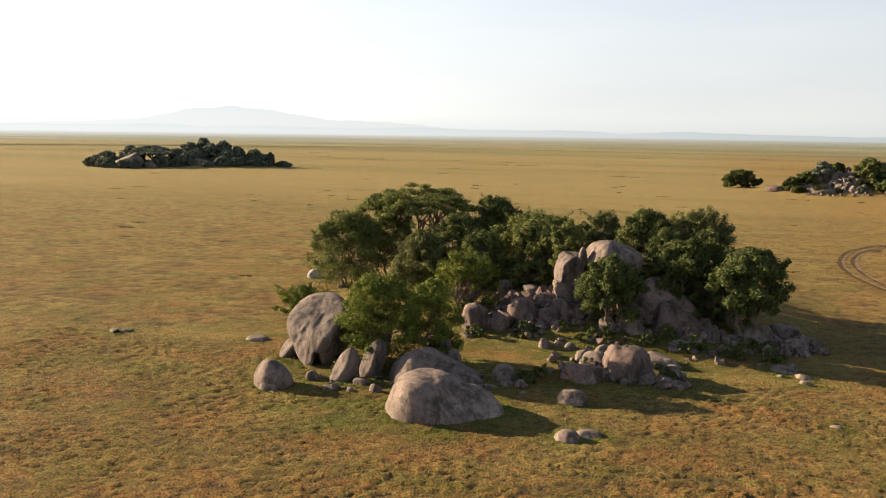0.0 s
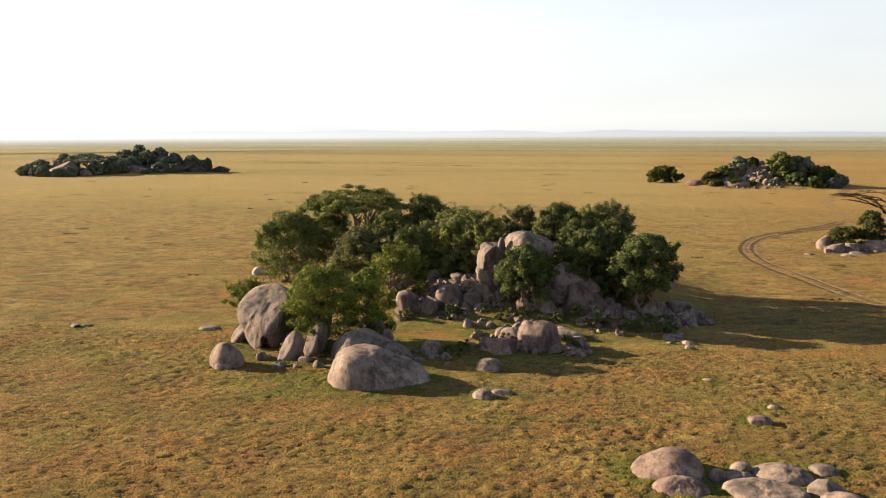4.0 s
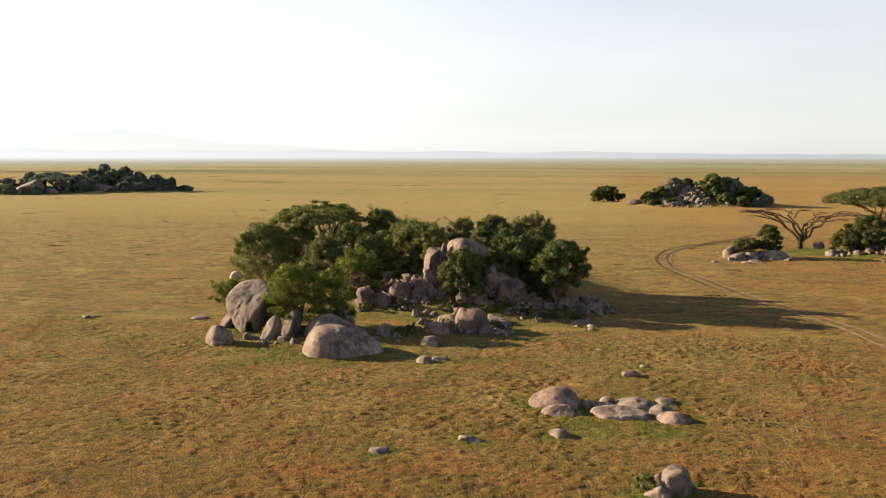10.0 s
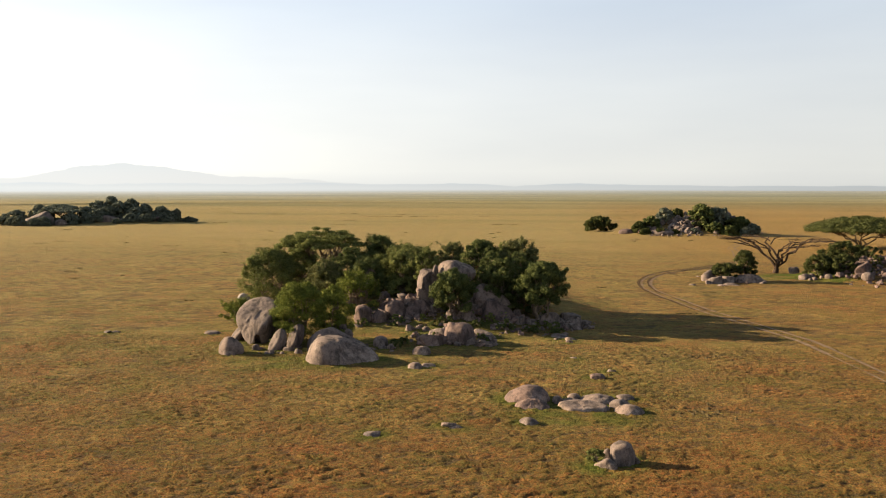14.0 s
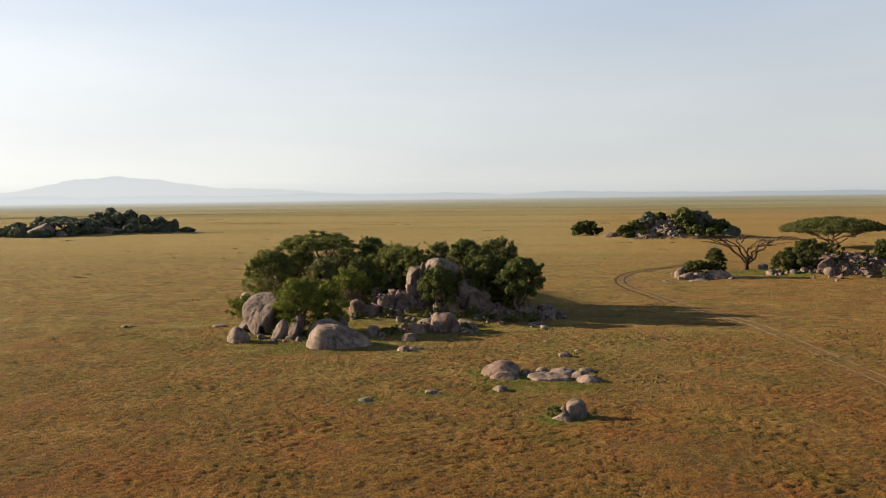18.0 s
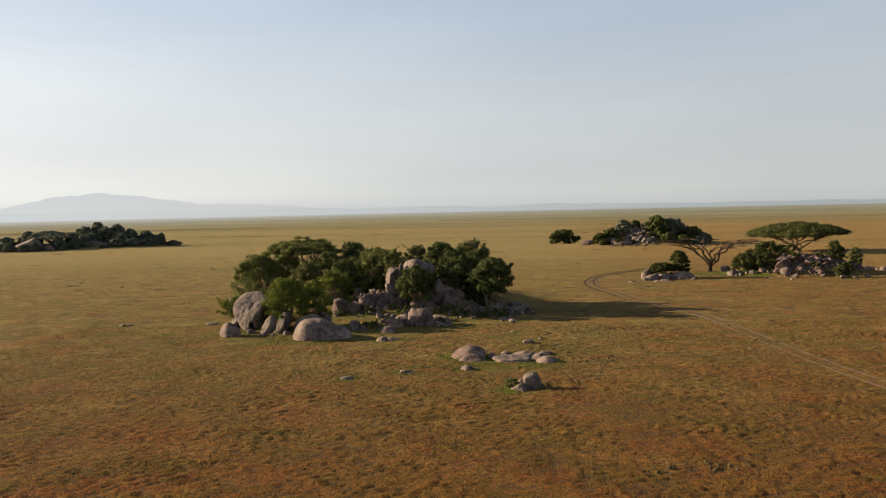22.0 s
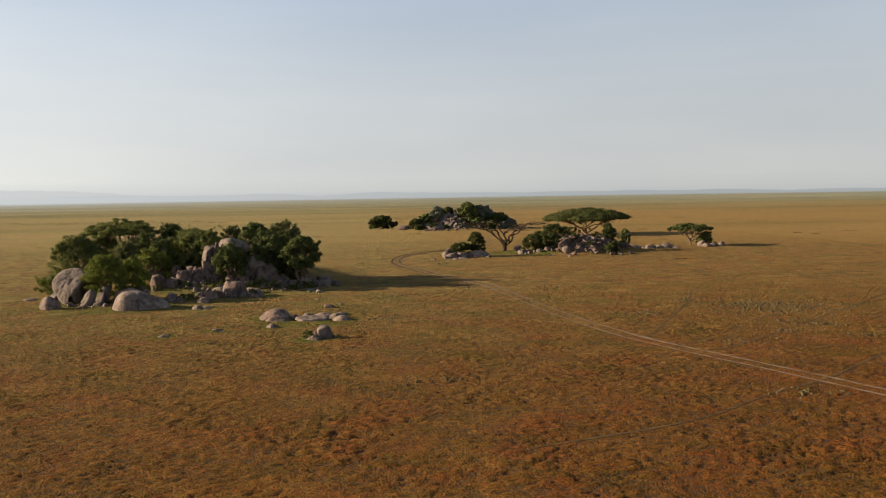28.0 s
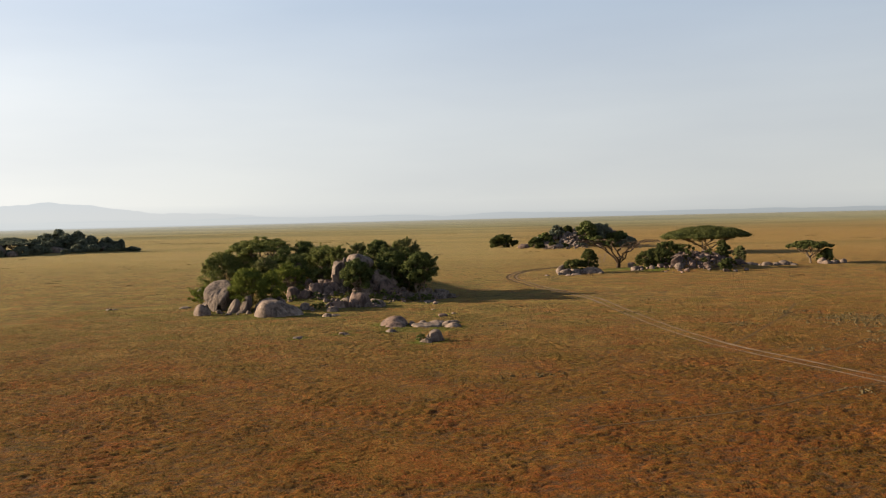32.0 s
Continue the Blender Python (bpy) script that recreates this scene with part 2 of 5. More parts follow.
def ground_material():
    """Short dry grass: ochre, rust, olive and bare grey-brown patches; darker and redder to the south, straw-pale
    plains to the north, distance haze painted into the farthest colours.
    """
    m, n, l, p = material("savanna_ground")
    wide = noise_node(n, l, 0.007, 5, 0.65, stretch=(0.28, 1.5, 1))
    patch = noise_node(n, l, 0.16, 6, 0.68)
    rust = noise_node(n, l, 0.13, 7, 0.70)
    green = noise_node(n, l, 0.21, 7, 0.70, stretch=(0.8, 1.2, 1))
    bare = noise_node(n, l, 0.26, 7, 0.70, stretch=(0.7, 1.3, 1))
    small = noise_node(n, l, 2.6, 5, 0.72)
    fine = noise_node(n, l, 8.0, 3, 0.7)
    tc, xyz = n.new("ShaderNodeTexCoord"), n.new("ShaderNodeSeparateXYZ")
    l.new(tc.outputs["Object"], xyz.inputs[0])

    def along(a, b, axis="Y"):
        r = n.new("ShaderNodeMapRange")
        r.interpolation_type = "SMOOTHSTEP"
        r.inputs["From Min"].default_value, r.inputs["From Max"].default_value = a, b
        l.new(xyz.outputs[axis], r.inputs["Value"])
        return r.outputs[0]

    c = ramp_node(n, l, patch, [(0.32, (0.120, 0.099, 0.036)), (0.5, (0.172, 0.128, 0.046)), (0.68, (0.226, 0.174, 0.066))])
    c = mix_node(n, l, ramp_node(n, l, rust, [(0.47, (0, 0, 0)), (0.60, (0.75, 0.75, 0.75))]), c, (0.186, 0.103, 0.041))
    c = mix_node(n, l, ramp_node(n, l, green, [(0.49, (0, 0, 0)), (0.62, (0.8, 0.8, 0.8))]), c, (0.122, 0.113, 0.035))
    c = mix_node(n, l, ramp_node(n, l, bare, [(0.58, (0, 0, 0)), (0.70, (0.5, 0.5, 0.5))]), c, (0.078, 0.055, 0.045))
    # darker and redder towards the south
    c = mix_node(n, l, along(72, -18), c, mix_node(n, l, 1.0, c, (0.74, 0.495, 0.34), "MULTIPLY"))
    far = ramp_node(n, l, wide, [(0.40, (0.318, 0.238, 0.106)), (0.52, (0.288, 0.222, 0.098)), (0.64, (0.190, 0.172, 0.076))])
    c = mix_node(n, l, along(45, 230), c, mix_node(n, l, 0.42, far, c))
    # redder grass to the east, with duller light away from the sun painted in
    c = mix_node(n, l, along(-5, 60, "X"), c, mix_node(n, l, 1.0, c, (0.97, 0.82, 0.71), "MULTIPLY"))
    # tan and olive bands far off, greyed by distance haze painted into the colour
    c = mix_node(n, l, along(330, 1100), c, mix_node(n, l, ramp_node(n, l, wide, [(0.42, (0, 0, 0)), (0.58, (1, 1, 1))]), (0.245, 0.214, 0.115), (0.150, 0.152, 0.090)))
    # tufts of other kinds of grass, a hand's to a step's width
    tuft = noise_node(n, l, 4.2, 4, 0.7)
    near = along(260, 90)
    hue = ramp_node(n, l, tuft, [(0.32, (0.70, 1.00, 1.15)), (0.44, (0.98, 1.03, 0.95)), (0.54, (1.08, 0.97, 0.92)), (0.66, (1.28, 0.88, 0.92))])
    c = mix_node(n, l, near, c, mix_node(n, l, 1.0, c, hue, "MULTIPLY"))
    # bare soil low between the tussocks, darkened by shade put into its colour
    sward = n.new("ShaderNodeAttribute")
    sward.attribute_name = "gap"
    c = mix_node(n, l, sward.outputs["Fac"], c, mix_node(n, l, 0.68, c, (0.054, 0.040, 0.028)))
    # lush green grass where the rocks shed their rain
    lush = n.new("ShaderNodeAttribute")
    lush.attribute_name = "lush"
    c = mix_node(n, l, lush.outputs["Fac"], c, ramp_node(n, l, patch, [(0.3, (0.050, 0.064, 0.013)), (0.7, (0.088, 0.102, 0.020))]))
    c = mix_node(n, l, 1.0, c, ramp_node(n, l, small, [(0.30, (0.76, 0.77, 0.78)), (0.50, (1, 1, 1)), (0.72, (1.15, 1.14, 1.08))]), "MULTIPLY")
    c = mix_node(n, l, 1.0, c, ramp_node(n, l, fine, [(0.32, (0.40, 0.41, 0.43)), (0.50, (1, 1, 1)), (0.72, (1.48, 1.44, 1.3))]), "MULTIPLY")
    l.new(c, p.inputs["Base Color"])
    p.inputs["Roughness"].default_value = 0.95
    p.inputs["Specular IOR Level"].default_value = 0.03
    nb = bump_node(n, l, small, 1.0, 0.12)
    l.new(bump_node(n, l, fine, 1.0, 0.13, nb), p.inputs["Normal"])
    return m


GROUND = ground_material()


# ---- mesh helpers ----
def np_mesh(name, verts, faces, mat, smooth=True):
    """A mesh from arrays: verts (n, 3), faces (m, 3 or 4)."""
    verts, faces = np.asarray(verts, np.float32), np.asarray(faces, np.int32)
    me = bpy.data.meshes.new(name)
    k = faces.shape[1]
    me.vertices.add(len(verts))
    me.vertices.foreach_set("co", verts.ravel())
    me.loops.add(faces.size)
    me.loops.foreach_set("vertex_index", faces.ravel())
    me.polygons.add(len(faces))
    me.polygons.foreach_set("loop_start", np.arange(0, faces.size, k, dtype=np.int32))
    me.polygons.foreach_set("use_smooth", np.full(len(faces), smooth))
    me.materials.append(mat)
    me.update(calc_edges=True)
    return me


def part(name, mesh, parent, label=""):
    ob = new(name, mesh)
    ob.parent = parent
    return tagged(ob, label)


def ico(sub):
    bm = bmesh.new()
    bmesh.ops.create_icosphere(bm, subdivisions=sub, radius=1.0)
    v = np.array([p.co[:] for p in bm.verts])
    f = np.array([[q.index for q in t.verts] for t in bm.faces])
    bm.free()
    return v, f


ICO = {s: ico(s) for s in (2, 3, 4, 5)}


def bumps(x, y, cx, cy, rx, ry, h, turn=0.0):
    ca, sa = math.cos(radians(turn)), math.sin(radians(turn))
    u, v = ((x - cx) * ca + (y - cy) * sa) / rx, (-(x - cx) * sa + (y - cy) * ca) / ry
    d = np.clip(1 - np.sqrt(u * u + v * v), 0, 1)
    return h * d * d * (3 - 2 * d)


def height(x, y):
    """The lie of the land."""
    z = bumps(x, y, -14, 92, 26, 26, 4.2) + bumps(x, y, -8, 77, 11, 9, 0.9)
    z = z + bumps(x, y, 60, 136, 17, 12, 3.2) + bumps(x, y, 47, 277, 30, 18, 6.0) + bumps(x, y, -190, 320, 46, 22, 1.5)
    return z


def rock_shape(seed, sub, lump=0.18, cuts=0, boxy=2.0, edge=26.0):
    """Unit boulder: lumpy super-ellipsoid, chopped by a few planes for broken blocks, its edges worn round."""
    rng = random.Random(seed)
    v, f = ICO[sub]
    off = Vector((rng.uniform(-50, 50), rng.uniform(-50, 50), rng.uniform(-50, 50)))
    r = np.empty(len(v))
    for i, d in enumerate(v):
        q = Vector(d)
        r[i] = 1 + lump * (noise.noise(q * 1.1 + off) + 0.30 * noise.noise(q * 2.4 + off))
    r /= (np.abs(v) ** boxy).sum(1) ** (1 / boxy)
    for _ in range(cuts):
        n = np.array([rng.gauss(0, 1), rng.gauss(0, 1), rng.gauss(0.2, 0.6)])
        n /= np.linalg.norm(n)
        d = rng.uniform(0.48, 0.80) if cuts > 4 else rng.uniform(0.70, 0.94)
        dot = v @ n
        lim = np.where(dot > 0.05, d / np.maximum(dot, 0.05), 9)
        r = -np.log(np.exp(-edge * r) + np.exp(-edge * np.minimum(lim, 3))) / edge
    r *= 1 + np.array([0.018 * noise.noise(Vector(d) * 6.0 + off) + 0.009 * noise.noise(Vector(d) * 15.0 + off) for d in v])
    v = v * r[:, None]
    return v * 2 / (v.max(0) - v.min(0)), f


ROCKS = []


def boulder(name, label, x, y, w, h, depth=None, seed=0, sub=4, lump=0.18, cuts=0, boxy=2.0, low=0.35, turn=0.0, lean=0.0, z0=None, mat=None, hollow=None, flake=0.0, group="", category="rock"):
    """A boulder whose near foot is at (x, y): w across, h high over the ground. low: how deep its middle lies (0.5: a ball on the ground)."""
    if w < 1.4 and z0 is None:
        # small stones lie flat
        w, h = w * 1.12, h * 0.74
    elif cuts > 4:
        # broken blocks lie wide and deep in the soil
        w, h = w * 1.12, h * 0.82
    depth = depth or w * 0.85
    v, f = rock_shape(seed, sub, lump, min(cuts, 6), boxy, 60.0 if cuts > 4 else 26.0)
    if cuts > 4 and not lean:
        lean = random.Random(seed).uniform(-10, 10)
    if flake:
        v = v * np.array([1 - flake * max(0.0, 1 - 5 * abs(noise.noise(Vector((d[0] * 2.2, d[1] * 2.2, d[2] * 1.1)) + Vector((seed, 3, 1))))) for d in v])[:, None]
    if sub > 3:
        # sheets of rock have flaked off here and there
        deep = np.array([noise.noise(Vector(d) * 1.5 + Vector((seed, 7, 2))) + 0.25 * noise.noise(Vector(d) * 5.0 + Vector((seed, 1, 9))) for d in v])
        v = v * (1 - 0.014 * np.clip((deep - 0.02) * 12, 0, 1) - 0.012 * np.clip((-0.22 - deep) * 12, 0, 1))[:, None]
    v = v * (w / 2, depth / 2, h * (1 - low))
    m = Matrix.Rotation(radians(turn), 3, "Z") @ Matrix.Rotation(radians(lean), 3, "Y")
    v = v @ np.array(m).T
    v[:, 2] += h * low
    v[:, 2] *= h / max(v[:, 2].max(), 1e-3)
    if hollow:
        hx, hw, hh, hd = hollow
        k = np.clip(1 - ((v[:, 0] - hx) / hw) ** 2 - np.clip(v[:, 2] / hh, 0, 9) ** 2, 0, 1) ** 0.6 * (v[:, 1] < 0)
        v[:, 1] += k * hd
    if low < 0:
        v[:, :2] /= math.sqrt(1 - (low / (1 - low)) ** 2)
    cy = y + depth * 0.42
    base = float(height(x, cy)) if z0 is None else z0
    ROCKS.append((x, cy, w))
    ob = new(name, np_mesh(name, v, f, mat or GRANITE))
    ob.location = (x, cy, base - 0.04)
    return tagged(ob, label, category, group)


def sculpt(name, label, x, y, lobes, planes=(), turn=0.0, shear=(0.0, 0.0), seed=0, sub=5, rough=0.02, blend=5.0, edge=9.0, scales=0.0, hollow=None, z0=None, mat=None, group="", category="rock"):
    """A boulder of its own shape: swelling lobes (centre, radii) run into one another, broken off along planes (normal, distance).
    All in metres from its foot at (x, y). scales: depth of the scalloped sheets that have come away from its face."""
    v, f = ICO[sub]
    off = Vector((seed * 1.7, seed * 0.3, seed * 2.9))
    o = np.mean([c for c, r in lobes], 0)
    reach = np.zeros(len(v))
    for c, r in lobes:
        p, d = (o - c) / np.array(r), v / np.array(r)
        a, b, e = (d * d).sum(1), d @ p, p @ p - 1
        disc = b * b - a * e
        t = np.where(disc > 0, (-b + np.sqrt(np.maximum(disc, 0))) / a, 0)
        reach = np.logaddexp(reach * blend, np.maximum(t, 0) * blend) / blend if reach.any() else t
    for n, dist in planes:
        n = np.array(n) / np.linalg.norm(n)
        dot = v @ n
        lim = np.where(dot > 0.04, (dist - o @ n) / np.maximum(dot, 0.04), 60)
        reach = -np.logaddexp(-edge * reach, -edge * np.minimum(lim, 60)) / edge
    q = o + v * reach[:, None]
    for i, p in enumerate(q):
        w = Vector(p)
        k = rough * (noise.noise(w * 0.8 + off) + 0.5 * noise.noise(w * 2.0 + off) + 0.22 * noise.noise(w * 5.0 + off))
        if scales:
            # scalloped edges of sheets that have come away
            u = w + Vector((noise.noise(w * 1.1 + off), noise.noise(w * 1.1 - off), noise.noise(w * 1.3 + off * 2))) * 0.5
            k -= scales * abs(noise.noise(u * 1.0 + off)) ** 0.5 * max(0.0, min(1.0, 0.75 + 1.6 * noise.noise(w * 0.45 - off)))
        q[i] += v[i] * k
    if hollow:
        for hx, hw, hh, hd in hollow:
            k = np.clip(1 - ((q[:, 0] - hx) / hw) ** 2 - np.clip(q[:, 2] / hh, 0, 9) ** 2, 0, 1) ** 0.5 * (v[:, 1] < 0)
            q[:, 1] += k * hd
    q[:, 0] += shear[0] * q[:, 2]
    q[:, 1] += shear[1] * q[:, 2]
    base = float(height(x, y)) if z0 is None else z0
    wide = float(q[:, 0].max() - q[:, 0].min())
    mid = Matrix.Rotation(radians(turn), 3, "Z") @ Vector(o)
    ROCKS.append((x + mid.x, y + mid.y, wide))
    ob = new(name, np_mesh(name, q @ np.array(Matrix.Rotation(radians(turn), 3, "Z")).T, f, mat or GRANITE))
    ob.location = (x, y, base - 0.04)
    return tagged(ob, label, category, group)


def tube(points, radii, sides=5):
    """Verts and faces of a tapered tube along points."""
    pts = [Vector(p) for p in points]
    vs, fs = [], []
    for i, p in enumerate(pts):
        d = (pts[min(i + 1, len(pts) - 1)] - pts[max(i - 1, 0)]).normalized()
        a = d.orthogonal().normalized()
        b = d.cross(a)
        for k in range(sides):
            t = 2 * math.pi * k / sides
            vs.append(p + (a * math.cos(t) + b * math.sin(t)) * radii[i])
        if i:
            o = (i - 1) * sides
            for k in range(sides):
                fs.append((o + k, o + (k + 1) % sides, o + sides + (k + 1) % sides, o + sides + k))
    return [v[:] for v in vs], fs


def join_tubes(tubes):
    vs, fs = [], []
    for v, f in tubes:
        o = len(vs)
        vs += v
        fs += [tuple(i + o for i in q) for q in f]
    return vs, fs


def limb(rng, a, b, r0, r1, wobble=0.12, steps=5):
    a, b = Vector(a), Vector(b)
    length = (b - a).length
    pts, rad = [], []
    for i in range(steps + 1):
        t = i / steps
        p = a.lerp(b, t)
        if 0 < i < steps:
            p += Vector((rng.gauss(0, 1), rng.gauss(0, 1), rng.gauss(0, 0.7))) * length * wobble * 0.5
            p.z += math.sin(t * math.pi) * length * 0.05
        pts.append(p)
        rad.append(r0 + (r1 - r0) * t)
    return tube(pts, rad)


def leaves(rs, centres, radii, per, size, flat=0.75):
    """Leaf sprays round the clump centres: small pointed blades, most of them on the clumps' outsides and facing outward."""
    n = len(centres) * per
    c = np.repeat(np.asarray(centres), per, 0)
    r = np.repeat(np.asarray(radii), per)
    d = rs.normal(size=(n, 3))
    d /= np.linalg.norm(d, axis=1)[:, None]
    dist = rs.uniform(0.25, 1.0, n) ** 0.5 * rs.normal(1.0, 0.14, n)
    p = c + d * (r * dist)[:, None] * (1, 1, flat)
    nrm = d * 1.15 + rs.normal(size=(n, 3)) * 0.50 + (0, 0, 0.35)
    nrm /= np.linalg.norm(nrm, axis=1)[:, None]
    a = np.cross(nrm, rs.normal(size=(n, 3)))
    a /= np.linalg.norm(a, axis=1)[:, None]
    b = np.cross(nrm, a)
    s = size * rs.uniform(0.6, 1.4, n)[:, None]
    k = rs.uniform(0.5, 0.85, n)[:, None]
    q = np.stack([p - a * s, p - b * s * k, p + a * s * 0.8 + b * s * k], 1)
    return q.reshape(-1, 3), np.arange(3 * n).reshape(-1, 3)


def shrub(name, label, x, y, w, h, depth=None, z0=None, seed=0, mat=None, clumps=60, per=108, size=0.112, skirt=0.05, stems=4, thin=1.0, twigs=0, fine=1.9, category="bush", group="bushes of the rock outcrops"):
    """A bush or small tree: several stems, limbs, and a dome of many leaf clumps with sprays that break its outline. skirt: height share at which the crown begins."""
    rng, rs = random.Random(seed), np.random.RandomState(seed + 11)
    depth = depth or w * 0.9
    base = float(height(x, y)) if z0 is None else z0
    ob = new(name)
    ob.location = (x, y, base - 0.05)
    tagged(ob, label, category, group)
    lo, tall = h * skirt, h * (1 - skirt)
    cs, rd = [], []
    small = min(w, depth, tall * 1.3)
    while len(cs) < clumps:
        a, u = rng.uniform(0, 2 * math.pi), rng.random() ** 0.8
        d = Vector((math.cos(a), math.sin(a), 0))
        rim = math.sqrt(max(0.0, 1 - abs(u - 0.32) ** 2.2 / 0.68 ** 2.2)) if u > 0.32 else 0.82 + 0.18 * u / 0.32
        rim *= 1 + 0.30 * noise.noise(Vector((d.x * 1.4, d.y * 1.4, u * 2.2 + seed)))
        t = rng.random() ** 0.35
        rc = small * rng.uniform(0.07, 0.145) * thin
        out = max(rim * t, 0.0)
        p = Vector((d.x * (w / 2 * 1.06 - rc) * out, d.y * (depth / 2 * 1.06 - rc) * out, lo + u * (tall - rc * 0.7) * (1 + 0.10 * noise.noise(Vector((d.x * 2, d.y * 2, seed + 3))))))
        cs.append(p[:])
        rd.append(rc)
    for _ in range(clumps // 3):
        c = Vector(rng.choice(cs))
        c += Vector((c.x * rng.uniform(0.04, 0.16), c.y * 0.10, rng.uniform(0.0, 0.06) * h))
        cs.append(c[:])
        rd.append(small * rng.uniform(0.028, 0.055))
    v, f = leaves(rs, cs, rd, int(per * fine), size * 1.25 / math.sqrt(fine))
    tubes, tips = [], []
    for _ in range(twigs):
        c = Vector(rng.choice(cs))
        if c.z > h * 0.55:
            tip = c + Vector((c.x * rng.uniform(0.05, 0.25), c.y * 0.15, rng.uniform(0.3, 0.09 * h + 0.35))) + Vector((rng.gauss(0, 0.3), rng.gauss(0, 0.3), 0))
            tubes.append(limb(rng, c, tip, 0.035, 0.012, 0.2, 3))
            tips += [c.lerp(tip, k)[:] for k in (0.45, 0.65, 0.85, 1.0)]
    if tips:
        # thin sprays along the bare twigs
        v2, f2 = leaves(rs, tips, [0.26] * len(tips), 14, size * 0.75)
        f = np.concatenate([f, f2 + len(v)])
        v = np.concatenate([v, v2])
    part("crown", np_mesh("crown", v, f, mat or LEAF_DARK, False), ob)
    order = sorted(range(len(cs)), key=lambda i: rng.random())
    for s in range(stems):
        a = 2 * math.pi * (s + rng.random()) / stems
        foot = Vector((math.cos(a) * w * 0.05, math.sin(a) * w * 0.05, -0.2))
        knee = Vector((math.cos(a) * w * 0.15, math.sin(a) * w * 0.15, h * max(skirt, 0.2)))
        r = 0.03 * h ** 0.8
        tubes.append(limb(rng, foot, knee, r, r * 0.7))
        for i in order[s::stems][:9]:
            tubes.append(limb(rng, knee, cs[i], r * 0.5, r * 0.1))
    v, f = join_tubes(tubes)
    part("trunk", np_mesh("trunk", v, f, BARK), ob)
    return ob


# ---- ground ----
def polar_sheet():
    radii = list(np.arange(1.2, 130, 1.2))
    while radii[-1] < 4900:
        radii.append(radii[-1] * 1.045)
    n = 288
    ang = np.linspace(0, 2 * math.pi, n, endpoint=False)
    rr = np.array(radii)[:, None]
    x, y = 5 + rr * np.cos(ang), 60 + rr * np.sin(ang)
    x, y = np.r_[5.0, x.ravel()], np.r_[60.0, y.ravel()]
    z = height(x, y)
    z = z + np.array([0.10 * noise.noise(Vector((a * 0.09, b * 0.09, 3.1))) for a, b in zip(x, y)]) - 0.05
    v = np.stack([x, y, z], 1)
    quads = []
    idx = 1 + np.arange(len(radii) * n).reshape(len(radii), n)
    a, b = idx[:-1], idx[1:]
    q = np.stack([a, b, np.roll(b, -1, 1), np.roll(a, -1, 1)], -1).reshape(-1, 4)
    # the middle fan, as narrow quads
    first = idx[0]
    fan = np.stack([np.zeros(n // 2, int), first[0::2], first[1::2], np.roll(first, -2)[0::2]], -1)
    return v, np.concatenate([fan, q])


gv, gf = polar_sheet()
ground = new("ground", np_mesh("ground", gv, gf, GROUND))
tagged(ground, "open savanna plain of short golden, rust and green grass", "ground", kind="structure")


# ---- the large outcrop: boulders ----
G = "boulders of the large outcrop"
sculpt("boulder", "tall egg-shaped granite boulder with flaking sides and a hollow foot", -28.25, 61.5, [((0.9, 1.4, 2.5), (2.45, 3.0, 2.3)), ((0.5, 0.6, 1.1), (1.7, 1.9, 1.7))], [((-0.74, -0.66, 0.12), 0.52), ((0.75, -0.65, -0.10), 1.75), ((-0.85, 0.1, -0.5), 0.50), ((0.2, -0.85, -0.5), 0.70), ((-0.3, -0.5, 0.8), 2.15)], turn=23, seed=101, scales=0.14, rough=0.05, edge=9.0, hollow=[(0.55, 0.30, 1.05, 1.4)], group=G)
sculpt("boulder", "leaning granite slab against the egg-shaped boulder", -30.3, 62.6, [((0.0, 0.6, 0.5), (0.72, 1.0, 1.0))], [((-0.8, -0.3, 0.5), 0.62)], turn=23, shear=(0.35, 0), seed=102, sub=4, group=G)
sculpt("boulder", "rounded grey granite boulder with a pale chipped foot", -28.25, 55.6, [((-0.05, 0.9, 0.4), (0.98, 1.1, 1.25)), ((0.45, 0.8, 0.2), (0.95, 1.05, 0.95))], [((-0.8, -0.5, 0.35), 0.75)], turn=24, seed=103, sub=4, edge=6, group=G)
sculpt("boulder", "low pale granite flake at a boulder's foot", -28.15, 55.3, [((0.0, 0.3, 0.05), (0.62, 0.55, 0.62))], [((-0.2, -0.7, 0.7), 0.32)], turn=24, seed=104, sub=4, group=G)
sculpt("standing_stone", "upright pointed granite stone leaning inward", -24.45, 58.2, [((-0.05, 0.5, 0.75), (0.95, 0.60, 1.35))], [((-0.80, -0.55, 0.30), 0.42), ((0.75, -0.65, -0.15), 0.18), ((0.7, 0, -0.6), 0.35)], turn=21, shear=(0.22, 0.1), seed=105, sub=4, edge=16, rough=0.04, group=G)
sculpt("standing_stone", "upright oval granite stone with a sunlit edge", -23.0, 59.3, [((0.0, 0.6, 1.05), (1.02, 0.62, 1.38))], [((-0.80, -0.6, 0.10), 0.22), ((0.75, -0.65, 0.05), 0.02), ((-0.5, -0.3, -0.8), 0.1)], turn=20, shear=(0.26, 0.1), seed=106, sub=4, edge=18, rough=0.04, group=G)
boulder("boulder", "small dark granite block between standing stones", -23.1, 57.7, 1.12, 0.68, seed=107, lump=0.14, cuts=9, boxy=2.8, low=0.2, group=G)
boulder("boulder", "small granite block beside the domed boulder", -21.8, 56.7, 0.70, 0.80, seed=108, lump=0.14, cuts=9, boxy=2.8, low=0.2, sub=3, group=G)
boulder("boulder", "flat granite stone lying in grass", -24.8, 56.2, 0.90, 0.35, seed=109, lump=0.14, cuts=6, low=0.0, boxy=3.0, group=G)
